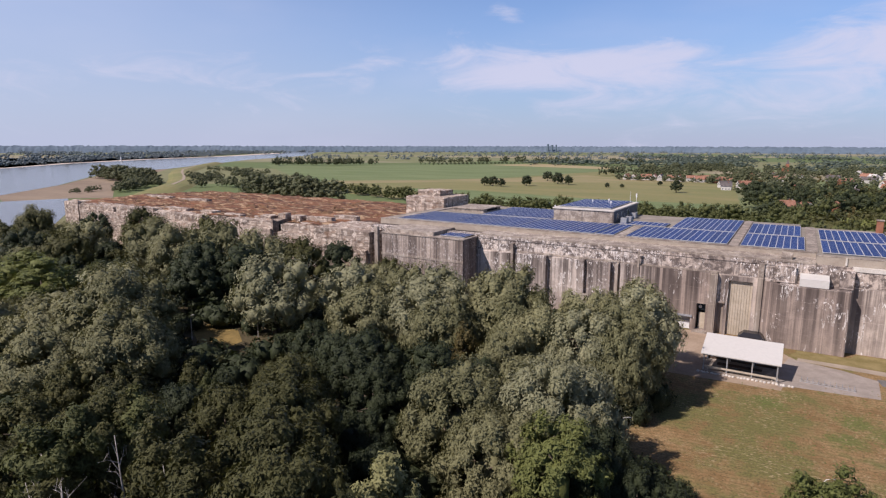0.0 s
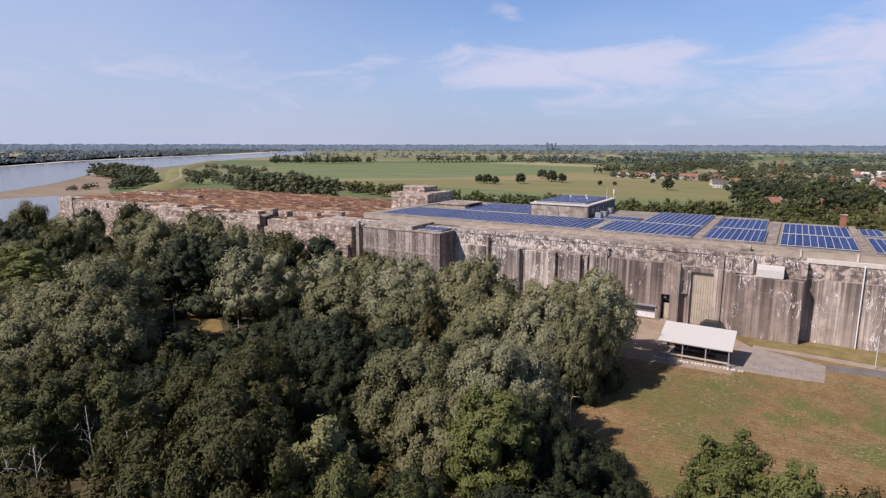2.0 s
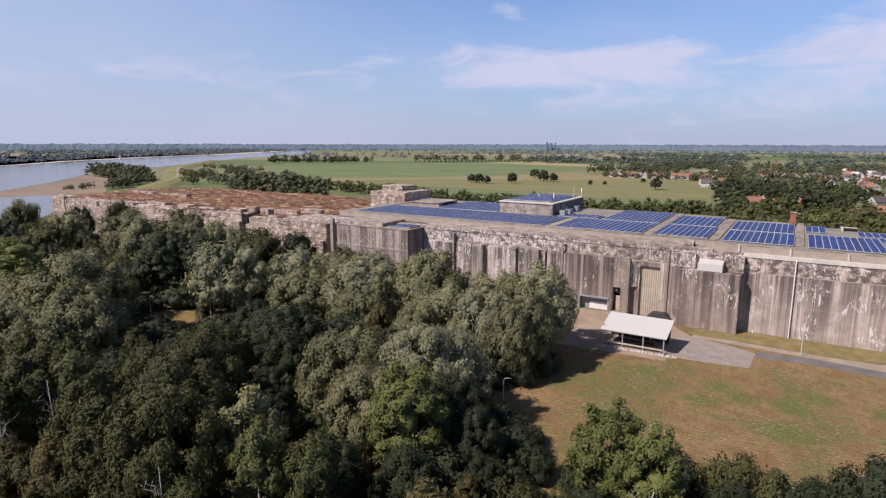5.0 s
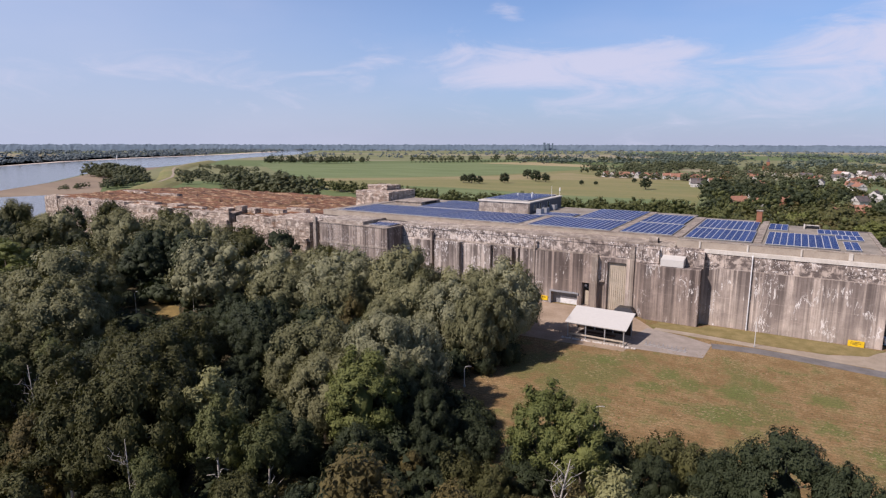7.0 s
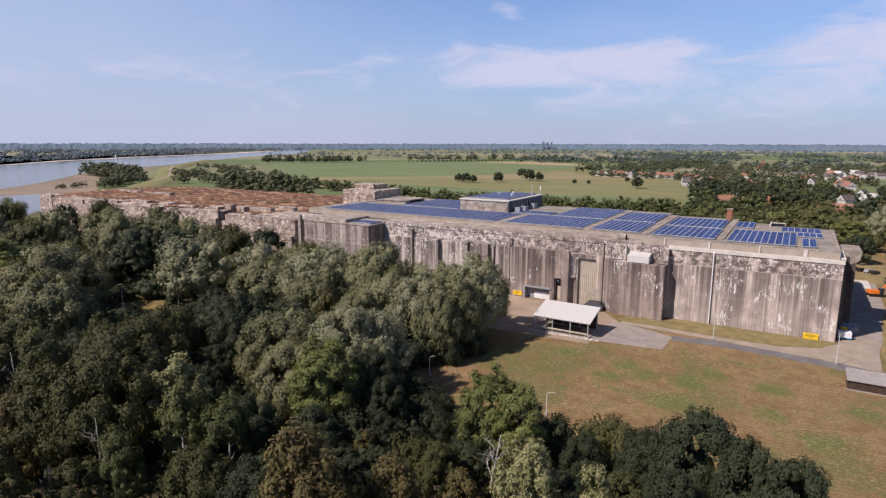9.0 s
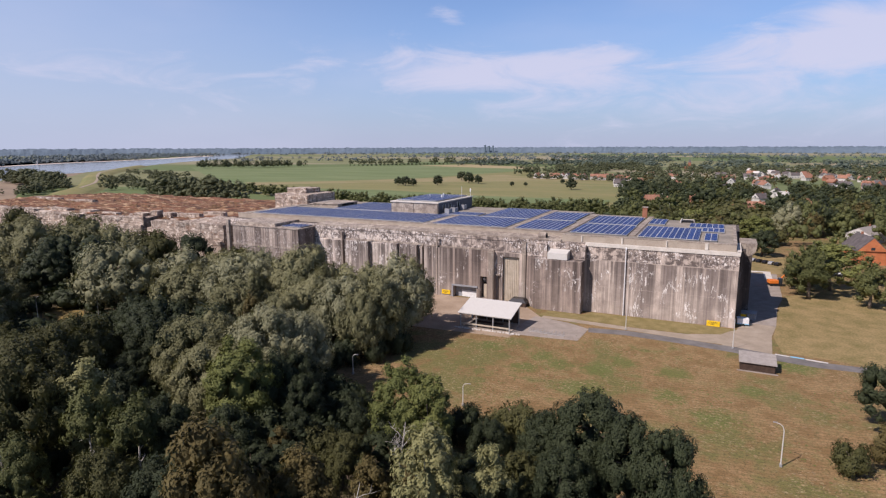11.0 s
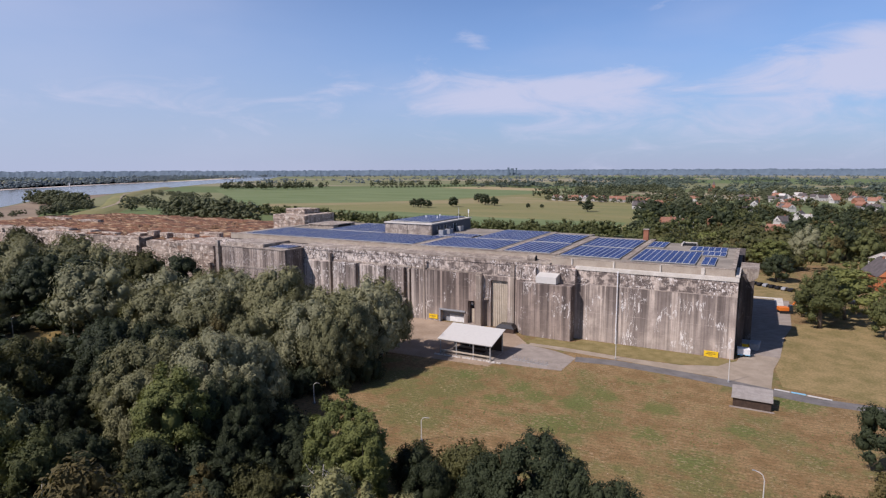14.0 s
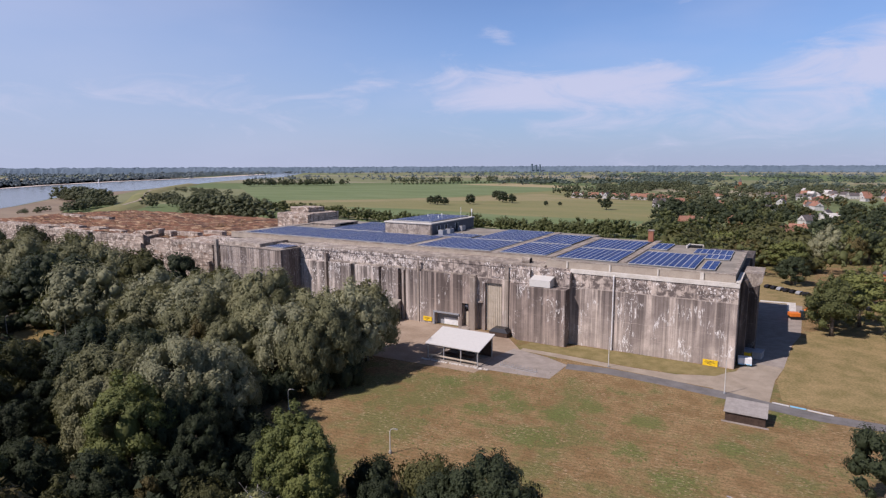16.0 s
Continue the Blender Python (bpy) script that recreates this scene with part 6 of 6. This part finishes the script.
grove("willow_clump", along([(-700, 300), (-620, 318), (-500, 285)], 7, 14, 9, 15, 3) + along([(-870, 430), (-800, 365), (-870, 550)], 9, 20, 8, 13, 4) + along([(-1000, 345), (-900, 318), (-800, 292)], 3.5, 16, 12, 21, 5) + along([(-800, 290), (-740, 240), (-700, 205)], 5, 14, 7, 13, 13) + along([(-745, 190), (-725, 155)], 5, 6, 4, 7, 14)
      + along([(-650, 330), (-580, 330)], 6, 14, 13, 19, 6) + along([(-1120, 640), (-880, 545)], 12, 18, 7, 11, 7) + along([(-535, 232), (-470, 222), (-415, 226)], 5, 9, 17, 23, 15), "farleaf", "clump of green trees and bushes beside the dyke", "tree clump", 32, broad=1.4, leafy=360, lumps=18)
grove("shelter_belt", along([(-1200, 878), (-1045, 1022)], 5, 14, 15, 21, 8) + along([(-1150, 960), (-1010, 1070)], 8, 12, 13, 19, 9), "farleaf", "dark belt of trees beyond the meadow", "tree belt", 33)
grove("orchard", [(x, y, 6) for x, y, _ in [(-930 + 7.5 * k * 1.0 + 20 * j, 1150 + 9.5 * k + 14 * j, 0) for k in range(22) for j in range(3)]], "farleaf", "rows of small orchard trees", "orchard", 34)
grove("field_wood", along([(-1000, 1250), (-760, 1500), (-640, 1560)], 9, 30, 13, 20, 10) + along([(-520, 1500), (-470, 1540)], 6, 25, 14, 20, 11) + along([(-350, 860), (-300, 1000), (-200, 1250)], 8, 30, 12, 18, 12), "farleaf", "small wood among the fields", "wood", 35)


def village(x, y):
    if any(abs(x - a) < 13 and -34 < y - b < 12 for a, b in ((-64, 368), (-50, 376), (-28, 388), (25, 425), (46, 465), (7, 322), (18, 338), (78, 330), (-6, 580), (42, 505))):
        return False
    return x > -95 - 0.22 * (y - 300) - 60 * (y > 760) and not (x < -90 - 0.05 * (y - 300) and y < 740) and (x > 30 or y > 285)


def bunched(scale, least, area=None):
    """Trees stand in bunches, with gardens and lawns between."""
    return lambda x, y: noise.noise(Vector((x * scale, y * scale * 0.6, 3.3))) > least and (area is None or area(x, y))


grove("village_trees", within(-110, 130, 262, 520, 62, 10, 19, 21, village), "oak", "dark green garden trees of the village", "trees", 36, ("oak", "willow"), broad=1.25, leafy=420, lumps=24)
grove("village_trees", within(-110, 130, 262, 520, 34, 9, 16, 121, village), "olive", "olive-green garden trees of the village", "trees", 136, ("oak", "olive"), broad=1.2, leafy=300, lumps=18)
grove("village_trees", within(-90, 120, 262, 560, 40, 9, 17, 28, village), "green", "mid-green garden trees of the village", "trees", 29, ("oak", "green", "willow"), leafy=240, lumps=16)
def view_open(x, y):
    """Keeps the camera's view of the single trees behind the bunker open."""
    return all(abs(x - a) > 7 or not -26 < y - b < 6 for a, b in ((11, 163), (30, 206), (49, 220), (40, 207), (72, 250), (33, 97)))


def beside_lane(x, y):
    return view_open(x, y) and not (34 < x < 62 and 84 < y < 116) and math.hypot(x - 53, y - 130) > 13 and math.hypot(x - 66, y - 200) > 12 and x > 20 + 0.1 * (y - 66) and not (y < 84 and x < 40)


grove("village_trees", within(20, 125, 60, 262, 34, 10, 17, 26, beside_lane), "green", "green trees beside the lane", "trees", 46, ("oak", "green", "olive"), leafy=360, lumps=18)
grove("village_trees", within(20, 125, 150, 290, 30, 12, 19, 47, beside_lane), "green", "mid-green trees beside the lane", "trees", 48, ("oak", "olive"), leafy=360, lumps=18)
grove("rear_trees", within(-66, 18, 110, 262, 20, 10, 17, 63, lambda x, y: x < -6 or (y > 140 and view_open(x, y))), "green", "mid-green trees behind the bunker", "trees", 64, ("green", "oak"), broad=1.2, leafy=420, lumps=20)
grove("rear_trees", within(-66, 18, 92, 262, 26, 9, 15, 51, lambda x, y: y > 92 + 0.2 * max(-x, 0) + 45 * (x > -6) and view_open(x, y)), "olive", "tangle of olive-green trees behind the bunker", "trees", 52, ("olive", "green", "shrub"), broad=1.25, leafy=420, lumps=20)
grove("rear_trees", within(-66, 16, 86, 215, 15, 7, 11, 53, lambda x, y: x < -6 or (y > 140 and view_open(x, y))), "autumn", "yellow-brown bushes behind the bunker", "trees", 54, ("green", "shrub"), leafy=420, lumps=20)
grove("rear_trees", within(-66, 16, 86, 240, 12, 8, 13, 57, lambda x, y: x < -6 or (y > 140 and view_open(x, y))), "bright", "light green bushes behind the bunker", "trees", 58, ("green", "shrub"), leafy=420, lumps=20)
grove("rear_trees", within(-150, -60, 110, 262, 42, 7, 12, 55), "green", "scattered green trees behind the bunker", "trees", 56, ("olive", "green"), leafy=420, lumps=20)
grove("village_trees", within(-340, 330, 500, 1300, 560, 6, 14, 22, bunched(0.011, 0.02, village)) + along([(-305, 752), (-130, 718)], 5.5, 9, 6, 11, 61), "farleaf", "garden trees between the village houses", "trees", 37, ("oak", "green", "olive"), broad=1.35)
grove("turning_trees", within(-60, 70, 268, 420, 34, 6, 10, 23, village) + within(-150, 240, 420, 900, 50, 7, 11, 27, village), "autumn", "garden trees turning yellow-brown", "trees", 38, ("green", "olive"))
grove("pale_willows", within(10, 90, 180, 300, 5, 10, 15, 24, village), "willow", "silvery willows in the gardens", "trees", 39, ("willow",))
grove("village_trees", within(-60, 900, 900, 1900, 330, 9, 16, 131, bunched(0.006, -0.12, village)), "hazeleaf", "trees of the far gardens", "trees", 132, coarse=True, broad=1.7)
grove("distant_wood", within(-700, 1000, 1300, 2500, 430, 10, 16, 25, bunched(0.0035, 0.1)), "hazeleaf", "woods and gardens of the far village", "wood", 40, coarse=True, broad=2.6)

# ---- village houses ----
def house(x, y, turn, w, d, wall_h, roof_h, wall, roof, label):
    ob = thing("house", label, "house", (x, y, 0), turn, "village houses")
    boxes("wall", [(-w / 2, w / 2, -d / 2, d / 2, 0, wall_h)], wall, ob)
    bm = bmesh.new()
    e = 0.5
    a = [bm.verts.new(p) for p in ((-w / 2 - e, -d / 2 - e, wall_h - 0.3), (-w / 2 - e, d / 2 + e, wall_h - 0.3), (-w / 2 - e, 0, wall_h + roof_h))]
    b = [bm.verts.new(p) for p in ((w / 2 + e, -d / 2 - e, wall_h - 0.3), (w / 2 + e, d / 2 + e, wall_h - 0.3), (w / 2 + e, 0, wall_h + roof_h))]
    bm.faces.new(a), bm.faces.new(b)
    for i in range(3):
        bm.faces.new((a[i], a[(i + 1) % 3], b[(i + 1) % 3], b[i]))
    rf = part("roof", bm, roof, ob)
    for s in (-1, 1):
        bm = bmesh.new()
        xx = s * (w / 2 + 0.52)
        tri = [bm.verts.new(p) for p in ((xx, -d / 2 + 0.2, wall_h - 0.2), (xx, d / 2 - 0.2, wall_h - 0.2), (xx, 0, wall_h + roof_h - 0.35))]
        tri2 = [bm.verts.new((v.co.x + 0.08 * s, v.co.y, v.co.z)) for v in tri]
        bm.faces.new(tri), bm.faces.new(tri2)
        for i in range(3):
            bm.faces.new((tri[i], tri[(i + 1) % 3], tri2[(i + 1) % 3], tri2[i]))
        part("gable", bm, wall, ob)
        boxes("window", [(s * (w / 2 + 0.61) - 0.03, s * (w / 2 + 0.61) + 0.03, -0.8, 0.8, wall_h + 0.3, wall_h + 1.5)], "window", ob)
    boxes("chimney", [(-0.4 + w * 0.2, 0.4 + w * 0.2, -0.4, 0.4, wall_h + roof_h - 0.6, wall_h + roof_h + 0.9)], "brick", rf)
    for k in range(3):
        xx = -w / 2 + w * (k + 0.5) / 3
        boxes("window", [(xx - 0.6, xx + 0.6, -d / 2 - 0.04, -d / 2 - 0.005, 0.9, 2.1)], "window", ob)


hs = random.Random(4)
HOUSES = [(-64, 372, 25, "brick", "tile_red"), (-50, 380, -60, "plaster", "tile_red"), (-28, 392, 15, "brick", "tile_red"), (7, 322, 30, "brick", "tile_red"), (18, 338, -20, "brick", "tile_red"),
          (42, 505, 70, "plaster", "tile_dark"), (46, 470, 10, "plaster", "plaster"), (-6, 580, 10, "plaster", "tile_dark"), (-60, 470, 80, "plaster", "tile_dark"), (-130, 600, 0, "plaster", "tile_dark"),
          (25, 430, 40, "plaster", "tile_dark"), (60, 395, 0, "brick", "tile_red"), (64, 300, 30, "brick", "tile_dark"), (78, 330, 80, "plaster", "tile_red")]
for k in range(12):
    HOUSES.append((-285 + 13 * k + hs.uniform(-4, 4), 770 - 2.5 * k + hs.uniform(-10, 14), hs.choice((0, 15, 90, 70)), hs.choice(("plaster", "plaster", "brick")), hs.choice(("tile_red", "tile_red", "tile_dark"))))
for k in range(46):
    HOUSES.append((hs.uniform(-140, 290) if k < 26 else hs.uniform(20, 210), hs.uniform(620, 1150) if k < 26 else hs.uniform(600, 900), hs.uniform(0, 180), hs.choice(("plaster", "plaster", "plaster", "brick")), hs.choice(("tile_red", "tile_dark", "tile_red"))))
for k in range(18):
    HOUSES.append((hs.uniform(10, 150), hs.uniform(820, 1120), hs.uniform(0, 180), "plaster", hs.choice(("tile_red", "tile_dark", "plaster"))))
for x, y, turn, wall, roof in HOUSES:
    far = y > 600
    house(x, y, turn, hs.uniform(10, 14) * (1.15 if far else 1), hs.uniform(8, 10), hs.uniform(3.2, 4.4) + (1.0 if far else 1.0), hs.uniform(3.6, 5), wall, roof,
          ("white plastered" if wall == "plaster" else "red brick") + " house with " + {"tile_red": "red tiled", "tile_dark": "dark tiled", "plaster": "pale flat", "felt": "grey"}[roof] + " gable roof")
house(54, 136, 100, 18, 12, 6.4, 6.0, "orange_brick", "tile_dark", "orange-red brick house with a dark grey roof")
house(66, 200, 60, 20, 12, 5.5, 3.4, "plaster", "felt", "pale house with a light grey roof")


def church(x, y):
    ob = thing("church", "red brick church tower above the village trees", "church", (x, y, 0))
    boxes("tower", [(-3, 3, -3, 3, 0, 17)], "brick", ob)
    bm = bmesh.new()
    bmesh.ops.create_cone(bm, cap_ends=True, segments=4, radius1=4.3, radius2=0.1, depth=9, matrix=pose(0, 0, 21.5, 0, 0, 45))
    part("spire", bm, "tile_dark", ob)
    boxes("nave", [(-9, -3.51, -5, 5, 0, 9)], "brick", ob)


church(-77, 1180)


def car(x, y, turn, mat, label):
    ob = thing("car", label, "car", (x, y, 0.0), turn, "parked cars")
    bm = bmesh.new()
    prof = [(-2.1, 0.35), (2.1, 0.35), (2.15, 0.85), (1.2, 0.95), (0.5, 1.45), (-1.3, 1.48), (-2.05, 0.95)]
    a = [bm.verts.new((px, -0.86, pz)) for px, pz in prof]
    b = [bm.verts.new((px, 0.86, pz)) for px, pz in prof]
    bm.faces.new(a), bm.faces.new(b[::-1])
    for i in range(len(prof)):
        bm.faces.new((a[i], b[i], b[(i + 1) % len(prof)], a[(i + 1) % len(prof)]))
    bmesh.ops.bevel(bm, geom=bm.edges[:], offset=0.07, segments=2, affect="EDGES")
    part("body", bm, mat, ob)
    boxes("window", [(-1.2, 0.45, -0.89, 0.89, 1.0, 1.36)], "window", ob)
    for wx in (-1.3, 1.3):
        for s in (-1, 1):
            bm = bmesh.new()
            bmesh.ops.create_cone(bm, cap_ends=True, segments=14, radius1=0.33, radius2=0.33, depth=0.22, matrix=pose(wx, s * 0.8, 0.33, 90))
            part("wheel", bm, "rubber", ob)


for x, y, turn, mat, lab in ((40, 95.5, 40, "white", "white car parked under the trees"), (44, 101, 40, "sheet", "silver car parked under the trees"), (38, 92, 40, "car_dark", "dark car parked under the trees")):
    car(x, y, turn, mat, lab)

for k in range(7):
    car(4.5 + 2.3 * k, 119 - 1.7 * k, 60, ("car_dark", "car_dark", "grey", "car_dark", "car_dark", "steel", "car_dark")[k], ("dark", "dark", "grey", "dark", "dark", "silver", "dark")[k] + " car parked in a row behind the bunker")

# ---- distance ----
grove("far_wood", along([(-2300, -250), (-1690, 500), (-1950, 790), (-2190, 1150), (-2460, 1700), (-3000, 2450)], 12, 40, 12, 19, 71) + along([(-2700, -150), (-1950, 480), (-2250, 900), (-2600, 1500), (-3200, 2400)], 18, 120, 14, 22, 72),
      "bluehazeleaf", "dark hazy woods beyond the river", "wood", 73, coarse=True, broad=1.5)
grove("far_wood", within(-4000, -1650, -700, 3300, 420, 12, 19, 74, bunched(0.003, -0.05, lambda x, y: x < -1760 - 0.55 * max(y - 600, 0) - 0.75 * max(500 - y, 0))), "bluehazeleaf", "haze-blue woods on the plain across the river", "wood", 75, coarse=True, broad=3.0)
spots = []
for k, (line, w, step) in enumerate((([(-1900, 1700), (-1500, 2000), (-1000, 2300)], 25, 12), ([(-1500, 2300), (-900, 2500), (-300, 2500)], 40, 11), ([(-2600, 2700), (-1800, 3100), (-900, 3300), (0, 3300)], 80, 12),
                                     ([(-900, 1900), (-500, 2050)], 25, 9), ([(-200, 2700), (600, 2600), (1500, 2400)], 60, 10), ([(-1300, 1500), (-1100, 1700)], 20, 9), ([(-600, 3000), (400, 3100), (1600, 2900)], 60, 11),
                                     ([(-1400, 2750), (-700, 2900)], 40, 10), ([(-1700, 1350), (-1480, 1500)], 20, 8), ([(-3000, 3000), (-2000, 3700), (-600, 4000), (900, 3900), (2200, 3500)], 120, 11))):
    spots += along(line, step * 2.2, w, 10, 17, 80 + k)
grove("far_wood", spots, "bluehazeleaf", "low belts of trees far across the plain", "wood", 90, coarse=True, broad=1.5)
ring = [(4600 * math.sin(radians(a)), 4600 * math.cos(radians(a))) for a in range(-88, 42, 2)]
mound("backdrop", ring, 400, 44, "skyline", "wooded skyline along the horizon in painted blue-grey haze", "backdrop", "structure", 41, 0.1, 16, 6)
for x, y, h, w in ((-1700, 4080, 62, 12), (-1672, 4090, 55, 16), (-1640, 4095, 58, 9)):
    tw = thing("far_tower", "hazy blue-grey high-rise block on the horizon", "tower block", (x, y, 0), group="far towers")
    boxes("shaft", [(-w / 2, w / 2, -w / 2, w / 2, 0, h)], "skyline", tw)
beacon = thing("river_beacon", "white beacon on the far river bank", "beacon", (-1960, 930, 0))
bm = bmesh.new()
tube(bm, [(0, 0, 0), (0, 0, 9), (0, 0, 11)], [1.8, 1.4, 1.4], 10)
part("tower", bm, "white", beacon)
boxes("gallery", [(-1.8, 1.8, -1.8, 1.8, 11.01, 11.6)], "white", beacon)
